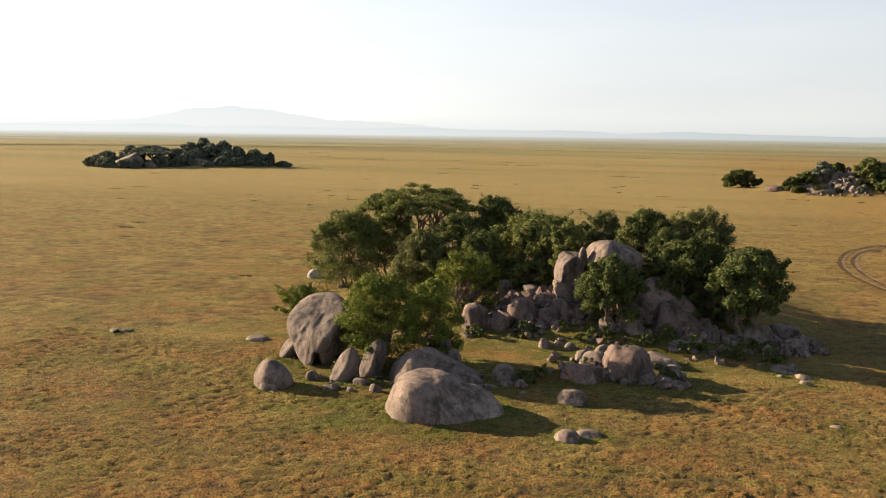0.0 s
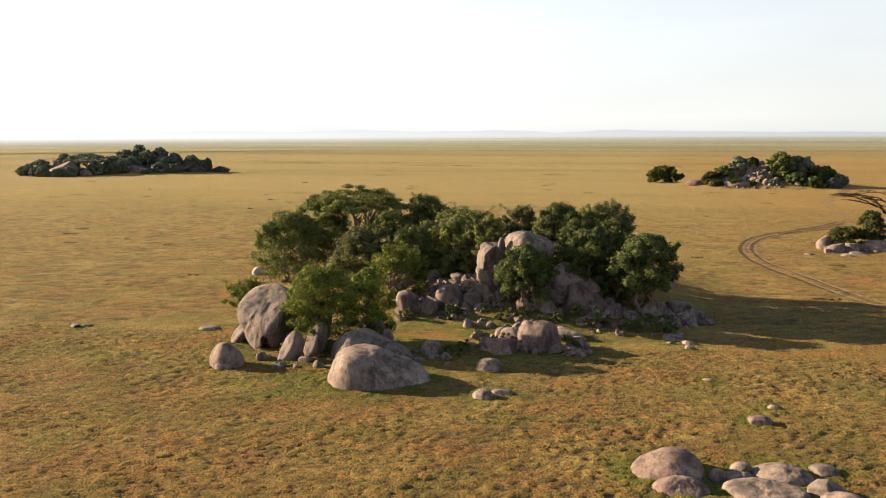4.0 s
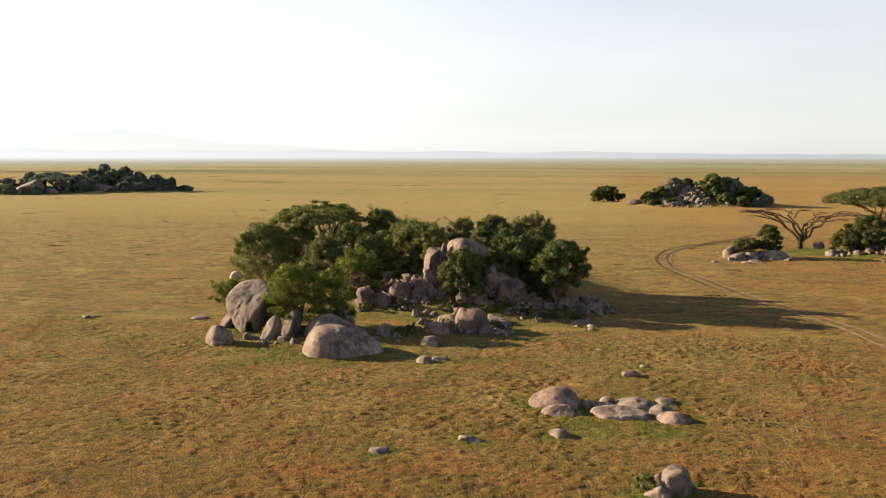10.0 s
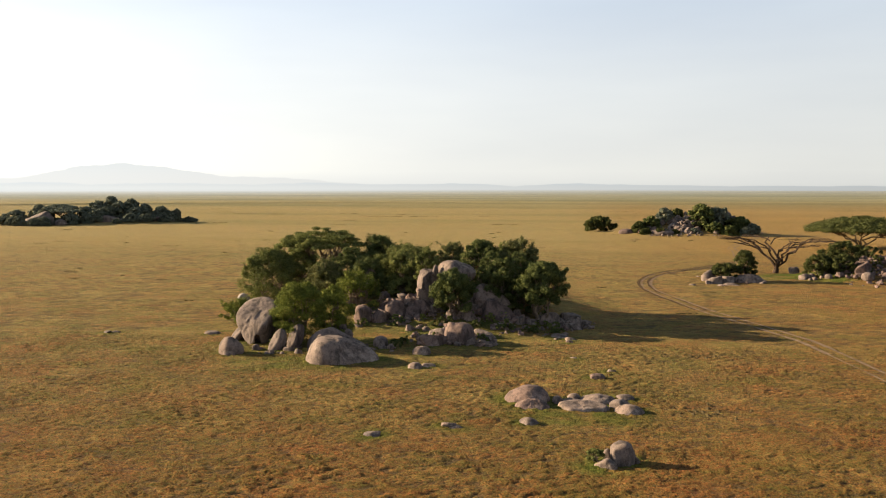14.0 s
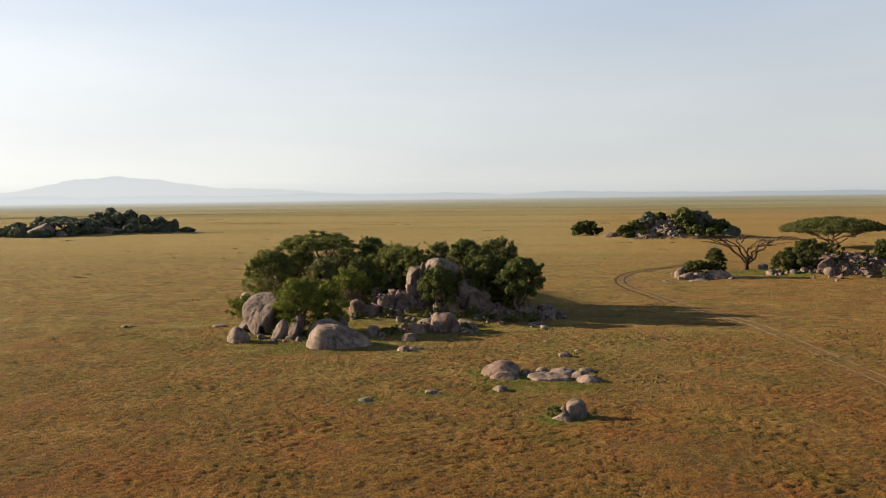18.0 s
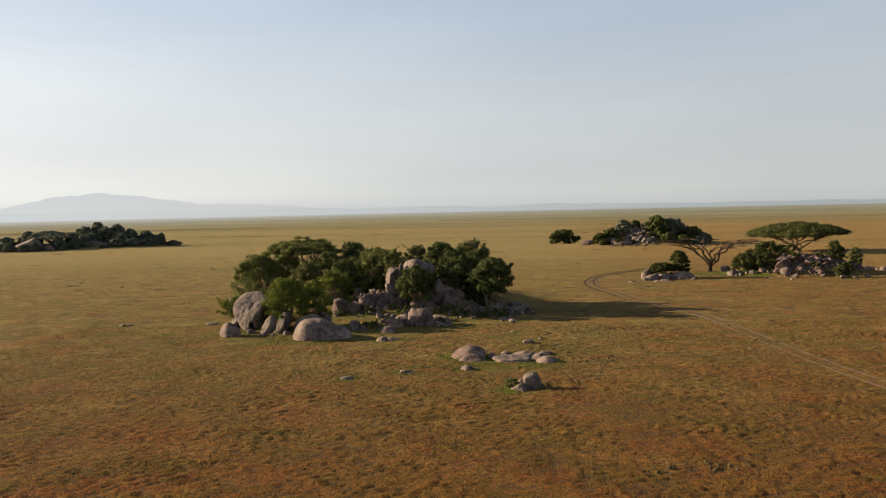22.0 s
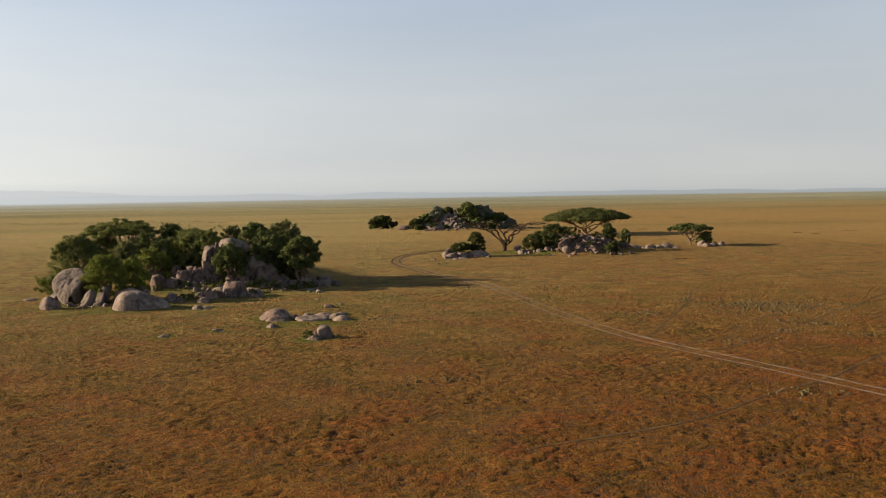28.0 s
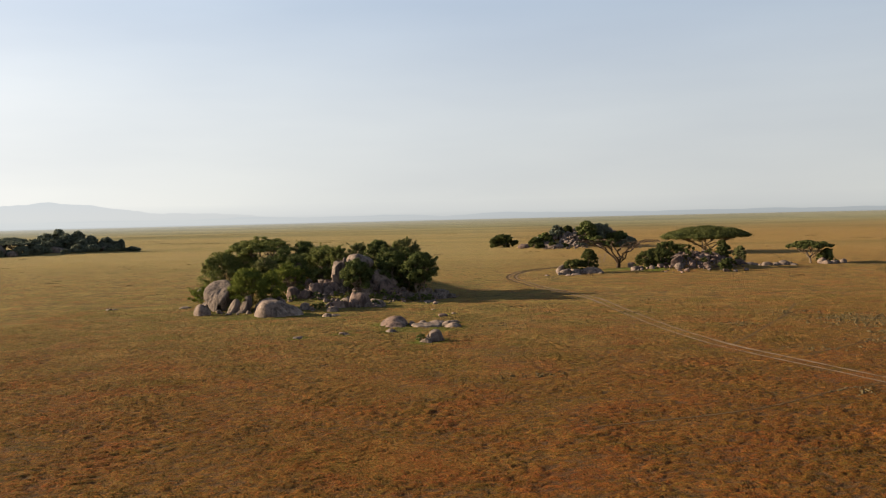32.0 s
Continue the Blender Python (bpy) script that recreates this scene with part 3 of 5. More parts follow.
boulder("standing_stone", "small pale upright granite stone", -26.6, 58.0, 0.67, 0.83, seed=110, lump=0.17, cuts=4, low=0.36, boxy=2.4, sub=3, group=G)
boulder("boulder", "small granite stone at the foot of standing stones", -23.4, 56.5, 0.40, 0.37, seed=111, lump=0.14, cuts=9, boxy=2.8, low=0.2, sub=3, group=G)
sculpt("boulder", "large smooth domed granite boulder lying on grass", -16.9, 54.9, [((-0.95, 0.0, 0.1), (2.45, 2.6, 2.45)), ((0.95, -0.3, -0.2), (2.5, 2.4, 1.9))], [((0.05, -0.1, 1), 2.2), ((0.45, -0.25, 0.85), 2.05), ((0.35, -0.72, 0.6), 2.0)], turn=15, seed=112, rough=0.08, scales=0.10, blend=3.0, edge=5.0, group=G)
sculpt("boulder", "long low granite whaleback behind the domed boulder", -18.9, 61.0, [((-0.7, 0.0, 0.0), (2.5, 2.2, 2.05)), ((1.5, -0.3, -0.1), (2.3, 1.9, 1.4))], [((0.3, -0.6, 0.7), 1.35), ((0.5, 0.0, 0.85), 1.5)], turn=17, seed=113, rough=0.08, scales=0.10, blend=4.0, edge=6, group=G)
boulder("boulder", "rounded granite boulder on grass", -14.7, 61.4, 1.56, 1.11, seed=114, lump=0.16, cuts=3, low=0.18, boxy=2.4, group=G)
boulder("boulder", "small granite stone under a rounded boulder", -14.2, 60.3, 1.02, 0.46, seed=115, lump=0.16, cuts=3, low=0.18, boxy=2.4, group=G)
boulder("boulder", "small granite stone beside a rounded boulder", -13.4, 60.3, 0.65, 0.79, seed=116, lump=0.17, cuts=4, low=0.36, boxy=2.4, sub=3, group=G)
boulder("boulder", "granite block at the whaleback's end", -16.3, 60.1, 1.02, 0.82, seed=117, lump=0.14, cuts=9, boxy=2.8, low=0.2, group=G)
boulder("boulder", "small granite stone in the whaleback's shade", -15.3, 59.4, 0.75, 0.46, seed=118, lump=0.14, cuts=9, boxy=2.8, low=0.2, sub=3, group=G)
boulder("boulder", "dark granite block behind the whaleback", -19.4, 64.0, 1.14, 2.45, seed=119, lump=0.14, cuts=9, boxy=2.8, low=0.2, group=G)
boulder("boulder", "dark granite block under the bright bush", -20.4, 64.5, 0.93, 2.27, seed=120, lump=0.14, cuts=9, boxy=2.8, low=0.2, group=G)
boulder("boulder", "rounded dark granite stone under the bright bush", -18.3, 62.5, 0.85, 2.18, seed=121, lump=0.16, cuts=3, low=0.18, boxy=2.4, sub=3, group=G)
sculpt("boulder", "pale granite boulder at the foot of tall bushes", -41.2, 92.4, [((0.0, 0.6, 0.25), (0.85, 0.8, 0.8))], [((0.2, -0.8, 0.4), 0.30)], turn=10, seed=122, sub=4, rough=0.12, mat=GRANITE_PALE, group=G)
boulder("boulder", "small pale granite stone beside tall bushes", -36.0, 87.1, 0.91, 0.55, seed=123, lump=0.14, cuts=9, boxy=2.8, low=0.2, group=G)
boulder("boulder", "low flat granite stone in grass", -34.4, 66.2, 1.49, 0.35, seed=124, lump=0.14, cuts=6, low=0.0, boxy=3.0, group=G)
boulder("boulder", "dark rounded granite boulder among trees", -21.6, 86.0, 1.80, 3.61, seed=125, lump=0.16, cuts=3, low=0.18, boxy=2.4, depth=1.8, group=G)
boulder("boulder", "granite block with a sunlit pale edge", -19.3, 72.2, 2.15, 2.05, seed=126, lump=0.17, cuts=4, low=0.36, boxy=2.4, mat=GRANITE_PINK, group=G)
boulder("boulder", "dark granite block beside the grassy terrace", -17.9, 72.6, 1.25, 1.20, seed=127, lump=0.14, cuts=9, boxy=2.8, low=0.2, mat=GRANITE_PINK, group=G)
boulder("boulder", "broken granite block beside the grassy terrace", -16.9, 72.5, 1.85, 1.75, seed=128, lump=0.14, cuts=9, boxy=2.8, low=0.2, mat=GRANITE_PINK, group=G)
boulder("boulder", "broad broken granite block beside the grassy terrace", -15.3, 73.4, 2.55, 2.25, seed=129, lump=0.14, cuts=9, boxy=2.8, low=0.2, mat=GRANITE_PINK, group=G)
boulder("boulder", "rounded slab granite stone on the terrace", -14.4, 77.2, 1.93, 0.73, seed=130, lump=0.13, cuts=1, low=-0.05, boxy=2.35, group=G)
boulder("boulder", "broken granite block on the terrace", -15.4, 78.6, 2.25, 1.13, seed=131, lump=0.14, cuts=9, boxy=2.8, low=0.2, group=G)
boulder("boulder", "small granite block on the terrace", -18.2, 80.2, 1.27, 1.29, seed=132, lump=0.14, cuts=9, boxy=2.8, low=0.2, group=G)
boulder("boulder", "squared dark granite block beside the grassy terrace", -12.2, 74.3, 2.30, 1.70, seed=133, lump=0.14, cuts=9, boxy=2.8, low=0.2, mat=GRANITE_PINK, group=G)
boulder("boulder", "small granite stone at the terrace foot", -15.6, 72.8, 1.05, 0.48, seed=134, lump=0.14, cuts=9, boxy=2.8, low=0.2, group=G)
boulder("boulder", "small granite stone at the terrace foot", -14.0, 73.1, 1.00, 0.64, seed=135, lump=0.14, cuts=9, boxy=2.8, low=0.2, group=G)
boulder("boulder", "granite stone beside the grassy terrace", -13.5, 73.7, 1.55, 1.35, seed=136, lump=0.14, cuts=9, boxy=2.8, low=0.2, mat=GRANITE_PINK, group=G)
boulder("boulder", "broad pinkish granite core under the capping dome", -6.6, 76.5, 7.33, 0.66, seed=137, lump=0.16, low=0.18, boxy=2.4, cuts=4, depth=4.4, sub=5, group=G)
sculpt("boulder", "lower half of a stacked granite column", -12.2, 75.7, [((0.05, 1.2, 0.9), (1.5, 1.6, 2.0))], [((-1, -0.25, -0.10), 0.62), ((0.1, -1, 0.1), -0.25), ((1, 0, 0), 0.9), ((0, 0, 1), 1.95)], turn=8, shear=(-0.05, 0), z0=2.3, seed=138, rough=0.08, scales=0.15, edge=18, group=G)
sculpt("boulder", "upper half of a stacked granite column with flaking face", -12.1, 75.9, [((0.0, 1.2, 1.15), (1.7, 1.8, 1.9))], [((0.12, 0, 1), 2.3), ((-1, -0.3, 0.12), 0.75), ((0.25, -1, 0.05), -0.35), ((1, -0.2, 0.1), 1.0), ((-0.6, -0.5, 0.75), 1.25)], turn=8, shear=(0.08, 0.0), z0=4.1, seed=139, rough=0.10, scales=0.22, edge=20, group=G)
boulder("boulder", "small granite knob wedged beside the capping dome", -11.3, 76.5, 0.76, 1.05, seed=140, lump=0.16, cuts=3, low=0.18, boxy=2.4, z0=5.95, sub=3, group=G)
sculpt("boulder", "great granite dome capping the outcrop", -8.7, 75.7, [((-0.7, 1.9, 0.7), (1.65, 1.9, 1.35)), ((0.5, 2.1, 0.45), (1.95, 1.9, 1.2))], [((-0.8, -0.5, 0.3), 1.0), ((0.5, -0.3, 0.8), 1.5)], turn=8, z0=5.5, seed=141, rough=0.05, scales=0.08, blend=4.0, edge=6.0, group=G)
sculpt("boulder", "smooth granite shoulder beside the capping dome", -5.4, 75.8, [((-0.1, 1.2, 1.3), (1.35, 1.5, 1.95)), ((1.3, 1.1, 0.3), (1.9, 1.5, 1.75))], [((-0.7, -0.4, 0.6), 1.9), ((0.1, -0.8, 0.6), 1.0)], turn=5, z0=1.7, seed=142, rough=0.09, scales=0.12, edge=7, group=G)
boulder("boulder", "sunlit upright granite flake", -6.5, 75.0, 1.07, 1.31, seed=143, lump=0.17, cuts=4, low=0.36, boxy=2.4, group=G)
sculpt("boulder", "broad sloping pinkish granite slab", -4.2, 74.3, [((-0.4, 1.3, 0.5), (1.6, 1.6, 1.8)), ((1.0, 1.1, 0.2), (1.6, 1.5, 1.3))], [((0.25, -0.8, 0.55), 0.55), ((0.7, -0.3, 0.6), 1.5), ((-0.9, -0.3, 0.3), 1.2)], turn=4, seed=144, mat=GRANITE_PINK, rough=0.10, scales=0.18, edge=14, group=G)
boulder("boulder", "pinkish granite slab end", -1.9, 76.4, 1.35, 1.11, seed=145, lump=0.14, cuts=9, boxy=2.8, low=0.2, group=G)
boulder("boulder", "granite boulder at the pile's foot", -8.9, 72.9, 1.41, 1.01, seed=146, lump=0.16, cuts=3, low=0.18, boxy=2.4, group=G)
boulder("boulder", "narrow granite block of the outcrop", -7.9, 73.3, 0.86, 1.04, seed=147, lump=0.17, cuts=4, low=0.36, boxy=2.4, sub=3, group=G)
boulder("boulder", "leaning granite block of the outcrop", -6.7, 73.0, 1.51, 1.07, seed=148, lump=0.14, cuts=9, boxy=2.8, low=0.2, group=G)
boulder("boulder", "dark granite slab under the dome bush", -8.0, 75.7, 2.42, 1.15, seed=149, lump=0.14, cuts=6, low=0.0, boxy=3.0, group=G)
boulder("boulder", "granite boulder of the outcrop", -3.0, 74.2, 1.26, 0.94, seed=150, lump=0.16, cuts=3, low=0.18, boxy=2.4, group=G)
boulder("boulder", "sunlit rounded granite boulder", -1.3, 74.3, 1.42, 0.91, seed=151, lump=0.16, cuts=3, low=0.18, boxy=2.4, group=G)
boulder("boulder", "rounded granite boulder of the outcrop", 0.1, 74.7, 1.33, 0.90, seed=152, lump=0.16, cuts=3, low=0.18, boxy=2.4, group=G)
boulder("boulder", "broad dark granite boulder", 2.4, 75.9, 2.69, 1.14, seed=153, lump=0.14, cuts=9, boxy=2.8, low=0.2, group=G)
boulder("boulder", "dark granite boulder under a round bush", 2.2, 75.5, 2.41, 1.50, seed=154, lump=0.16, cuts=3, low=0.18, boxy=2.4, group=G)
boulder("boulder", "dark broken granite boulder", 4.5, 78.8, 2.35, 1.28, seed=155, lump=0.14, cuts=9, boxy=2.8, low=0.2, group=G)
boulder("boulder", "small dark granite block", 5.7, 78.8, 0.84, 0.72, seed=156, lump=0.14, cuts=9, boxy=2.8, low=0.2, sub=3, group=G)
boulder("boulder", "small pale granite stone on grass", 1.2, 73.0, 0.93, 0.76, seed=157, lump=0.14, cuts=9, boxy=2.8, low=0.2, group=G)
sculpt("boulder", "split granite boulder with a smooth back", -7.1, 64.0, [((0.45, 0.9, 0.55), (1.55, 1.5, 1.85)), ((-0.75, 0.7, 0.65), (1.15, 1.2, 1.6))], [((-0.9, -0.35, 0.3), 1.15), ((-0.3, -0.75, 0.5), 0.95), ((0.75, -0.5, 0.3), 1.25), ((0.15, 0, 1), 2.25)], turn=5, seed=158, rough=0.08, scales=0.16, edge=12, blend=7.0, mat=GRANITE_PINK, group=G)
boulder("boulder", "sunlit granite boulder of the outcrop", -8.8, 68.5, 1.33, 1.34, seed=159, lump=0.16, cuts=3, low=0.18, boxy=2.4, group=G)
boulder("boulder", "broad broken granite block", -9.6, 62.5, 2.5, 1.45, seed=160, lump=0.10, cuts=10, boxy=3.2, low=0.2, mat=GRANITE_PINK, group=G)
boulder("boulder", "dark granite block of the outcrop", -9.2, 65.4, 1.7, 1.6, seed=161, lump=0.12, cuts=10, boxy=3.0, low=0.2, group=G)
boulder("boulder", "granite stone of the outcrop", -10.3, 67.8, 0.93, 1.02, seed=162, lump=0.16, cuts=3, low=0.18, boxy=2.4, group=G)
boulder("boulder", "flat granite slab of the outcrop", -4.9, 68.2, 2.48, 0.99, seed=163, lump=0.14, cuts=6, low=0.0, boxy=3.0, group=G)
boulder("boulder", "granite block of the outcrop", -4.3, 65.2, 1.63, 1.07, seed=164, lump=0.14, cuts=9, boxy=2.8, low=0.2, group=G)
boulder("boulder", "small granite stone of the outcrop", -3.8, 63.2, 1.09, 0.67, seed=165, lump=0.16, cuts=3, low=0.18, boxy=2.4, group=G)
boulder("boulder", "flat granite stone of the outcrop", -3.5, 72.5, 2.42, 0.31, seed=166, lump=0.14, cuts=6, low=0.0, boxy=3.0, group=G)
boulder("boulder", "granite stone of the outcrop", -3.7, 71.5, 1.27, 0.45, seed=167, lump=0.14, cuts=9, boxy=2.8, low=0.2, group=G)
boulder("boulder", "granite stone of the outcrop", -2.8, 71.9, 0.72, 0.58, seed=168, lump=0.14, cuts=9, boxy=2.8, low=0.2, sub=3, group=G)
boulder("boulder", "broken granite stone of the outcrop", -13.0, 69.7, 1.10, 0.95, seed=169, lump=0.14, cuts=9, boxy=2.8, low=0.2, group=G)
boulder("boulder", "small granite stone of the outcrop", -12.2, 70.3, 0.81, 0.44, seed=170, lump=0.14, cuts=9, boxy=2.8, low=0.2, sub=3, group=G)
boulder("boulder", "small granite stone of the outcrop", -11.3, 69.7, 0.80, 0.72, seed=171, lump=0.16, cuts=3, low=0.18, boxy=2.4, sub=3, group=G)
boulder("boulder", "small granite stone of the outcrop", -9.8, 71.1, 0.64, 0.54, seed=172, lump=0.14, cuts=9, boxy=2.8, low=0.2, sub=3, group=G)
boulder("boulder", "small granite stone of the outcrop", -6.9, 62.9, 0.68, 0.66, seed=173, lump=0.14, cuts=9, boxy=2.8, low=0.2, sub=3, group=G)
boulder("boulder", "low oval granite stone on grass", -9.5, 51.8, 1.45, 0.55, seed=174, lump=0.13, cuts=1, low=-0.05, boxy=2.35, group=G)
boulder("boulder", "low granite stone on grass", -8.5, 52.7, 1.35, 0.40, seed=175, lump=0.13, cuts=1, low=-0.05, boxy=2.35, group=G)
boulder("boulder", "sunken rounded granite stone", -10.0, 57.9, 1.88, 0.84, seed=176, lump=0.13, cuts=1, low=-0.05, boxy=2.35, group=G)
boulder("boulder", "flat granite stone on grass", 3.4, 69.1, 1.70, 0.46, seed=177, lump=0.14, cuts=6, low=0.0, boxy=3.0, group=G)
boulder("boulder", "flat granite stone on grass", 4.4, 68.0, 1.22, 0.43, seed=178, lump=0.14, cuts=6, low=0.0, boxy=3.0, group=G)
boulder("boulder", "small granite stone on grass", 4.3, 66.6, 0.72, 0.36, seed=179, lump=0.14, cuts=9, boxy=2.8, low=0.2, sub=3, group=G)
boulder("boulder", "small granite stone on grass", 3.0, 68.0, 0.56, 0.28, seed=180, lump=0.14, cuts=6, low=0.0, boxy=3.0, sub=3, group=G)
boulder("boulder", "flat pale granite stone sunk in grass", 4.7, 58.1, 0.67, 0.26, seed=181, lump=0.14, cuts=6, low=0.0, boxy=3.0, sub=3, group=G)
G = "low granite outcrop in the grass"
sculpt("boulder", "smooth pinkish granite hump", 0.95, 42.4, [((0.25, 0.0, 0.0), (1.45, 1.6, 1.20)), ((-0.65, -0.1, -0.1), (1.15, 1.2, 0.95))], turn=-3, seed=182, rough=0.06, scales=0.05, mat=GRANITE_PINK, group=G)
sculpt("boulder", "low granite hump in front of another", 1.45, 40.4, [((-0.1, -0.1, -0.1), (1.35, 1.0, 0.76))], [((0.1, -0.6, 0.75), 0.62)], turn=-3, seed=183, rough=0.08, scales=0.06, mat=GRANITE_PINK, group=G)
boulder("boulder", "small rounded granite boulder with a sunlit side", 3.2, 41.6, 0.74, 0.77, seed=184, lump=0.16, cuts=3, low=0.18, boxy=2.4, sub=3, group=G)
boulder("boulder", "two-lobed small granite boulder", 4.4, 42.7, 0.94, 0.65, seed=185, lump=0.16, cuts=3, low=0.18, boxy=2.4, group=G)
boulder("boulder", "flat granite stone between boulders", 4.1, 41.4, 1.49, 0.35, seed=186, lump=0.14, cuts=6, low=0.0, boxy=3.0, group=G)
sculpt("boulder", "low smooth granite hump", 6.25, 42.9, [((0.0, 0.0, -0.15), (1.5, 1.3, 0.66))], turn=-8, shear=(0.15, 0), seed=187, rough=0.08, scales=0.05, group=G)
sculpt("boulder", "broad flat granite slab with a rough rim", 5.05, 40.4, [((0.0, 0.0, -0.1), (2.0, 1.3, 0.95))], [((0.02, -0.12, 1), 0.36), ((-0.75, -0.5, 0.3), 1.4), ((0.2, -0.8, 0.5), 0.85)], turn=-6, seed=188, rough=0.10, scales=0.08, edge=14, group=G)
boulder("boulder", "rounded granite boulder in grass", 8.3, 43.1, 1.25, 0.52, seed=189, lump=0.16, cuts=3, low=0.18, boxy=2.4, group=G)
boulder("boulder", "lumpy granite boulder in grass", 7.8, 40.5, 1.47, 0.78, seed=190, lump=0.14, cuts=9, boxy=2.8, low=0.2, group=G)
sculpt("boulder", "dark domed granite boulder", 8.3, 39.9, [((0.0, 0.0, -0.1), (1.2, 0.95, 0.66))], [((-0.5, -0.3, 0.8), 0.6)], turn=-10, seed=191, sub=4, rough=0.03, group=G)
sculpt("boulder", "pale granite stone lying on grass", 1.15, 36.0, [((0.0, 0.0, 0.0), (0.82, 0.6, 0.42))], [((-0.6, -0.5, 0.6), 0.35)], turn=-12, seed=192, sub=4, rough=0.03, group=G)
G = "stones scattered on the plain"
sculpt("boulder", "upright granite boulder with a leaning slab and green scrub", 6.85, 27.9, [((0.05, 0.4, 0.4), (0.85, 0.85, 1.05)), ((0.35, 0.4, 0.1), (0.75, 0.75, 0.7))], [((-0.95, -0.3, 0.05), 0.45), ((0.1, -0.9, 0.25), 0.22), ((0.15, -0.15, 1), 1.22), ((0.95, -0.25, 0.2), 0.68), ((-0.45, -0.3, 0.85), 0.92)], turn=-8, seed=193, sub=4, rough=0.07, scales=0.07, edge=20, group=G)
boulder("boulder", "small dark granite stone against a lone boulder", 7.75, 28.3, 0.75, 0.5, seed=204, lump=0.14, cuts=6, low=0.1, boxy=2.6, sub=3, group=G)
boulder("boulder", "low pale granite slab leaning on a boulder", 6.0, 27.1, 1.30, 0.69, seed=194, lump=0.14, cuts=6, low=0.0, boxy=3.0, group=G)
boulder("boulder", "small granite knob on a boulder's shoulder", 6.3, 28.8, 0.71, 0.91, seed=195, lump=0.14, cuts=9, boxy=2.8, low=0.2, sub=3, group=G)
boulder("boulder", "flat granite stone lying in grass", -4.1, 34.1, 1.01, 0.47, seed=196, lump=0.14, cuts=6, low=0.0, boxy=3.0, group=G)
boulder("boulder", "small flat stone behind another in grass", -3.5, 33.8, 1.00, 0.24, seed=197, lump=0.14, cuts=6, low=0.0, boxy=3.0, group=G)
boulder("boulder", "flat stone flush with the grass", -8.9, 31.2, 1.11, 0.39, seed=198, lump=0.14, cuts=6, low=0.0, boxy=3.0, group=G)
boulder("boulder", "reddish granite stone lying in grass", 6.4, 49.9, 1.2, 0.62, seed=199, lump=0.2, cuts=12, boxy=2.2, low=0.15, mat=GRANITE_PINK, group=G)
boulder("boulder", "small flat stone in grass", 7.8, 53.0, 0.87, 0.33, seed=200, lump=0.14, cuts=6, low=0.0, boxy=3.0, sub=3, group=G)
boulder("boulder", "dark weathered stones in open grass", -46.3, 65.0, 0.98, 0.43, seed=201, lump=0.14, cuts=9, boxy=2.8, low=0.2, group=G)
boulder("boulder", "dark weathered stone in open grass", -45.7, 65.4, 1.04, 0.31, seed=202, lump=0.14, cuts=9, boxy=2.8, low=0.2, group=G)
boulder("boulder", "small flat stone in grass", -34.8, 66.1, 1.62, 0.33, seed=203, lump=0.14, cuts=6, low=0.0, boxy=3.0, group=G)

# ---- rubble between the boulders ----
def shard(seed):
    """An angular block: the hull of a few points thrown on a rough box."""
    rr = random.Random(seed)
    bm = bmesh.new()
    for _ in range(13):
        q = Vector((rr.gauss(0, 1), rr.gauss(0, 1), rr.gauss(0, 1))).normalized()
        bm.verts.new(q / max(abs(q.x), abs(q.y), abs(q.z)) ** 0.7)
    out = bmesh.ops.convex_hull(bm, input=bm.verts)
    bmesh.ops.delete(bm, geom=[g for g in out["geom_interior"] if isinstance(g, bmesh.types.BMVert)], context="VERTS")
    bm.verts.index_update()
    bm.verts.ensure_lookup_table()
    v = np.array([q.co[:] for q in bm.verts])
    f = np.array([[q.index for q in t.verts] for t in bm.faces if len(t.verts) == 3])
    bm.free()
    return v, f


RUBBLE = []
for i in range(10):
    v, f = shard(700 + i)
    RUBBLE.append((np_mesh("stone", v * 0.5, f, GRANITE, False), np_mesh("stone", v * 0.5, f, GRANITE_PINK, False)))


def rubble(n, x0, x1, y0, y1, s0, s1, seed, label, group):
    """Loose stones strewn over a stretch of ground."""
    rr = random.Random(seed)
    for _ in range(n):
        s = s0 + (s1 - s0) * rr.random() ** 2
        x, y = rr.uniform(x0, x1), rr.uniform(y0, y1)
        ob = new("stone", rr.choice(rr.choice(RUBBLE)))
        ob.location = (x, y, float(height(x, y)) + s * 0.14)
        ob.rotation_euler = (rr.uniform(-0.3, 0.3), rr.uniform(-0.3, 0.3), rr.uniform(0, 6.28))
        ob.scale = (s * rr.uniform(0.8, 1.3), s * rr.uniform(0.7, 1.1), s * rr.uniform(0.5, 0.95))
        tagged(ob, label, "stone", group)


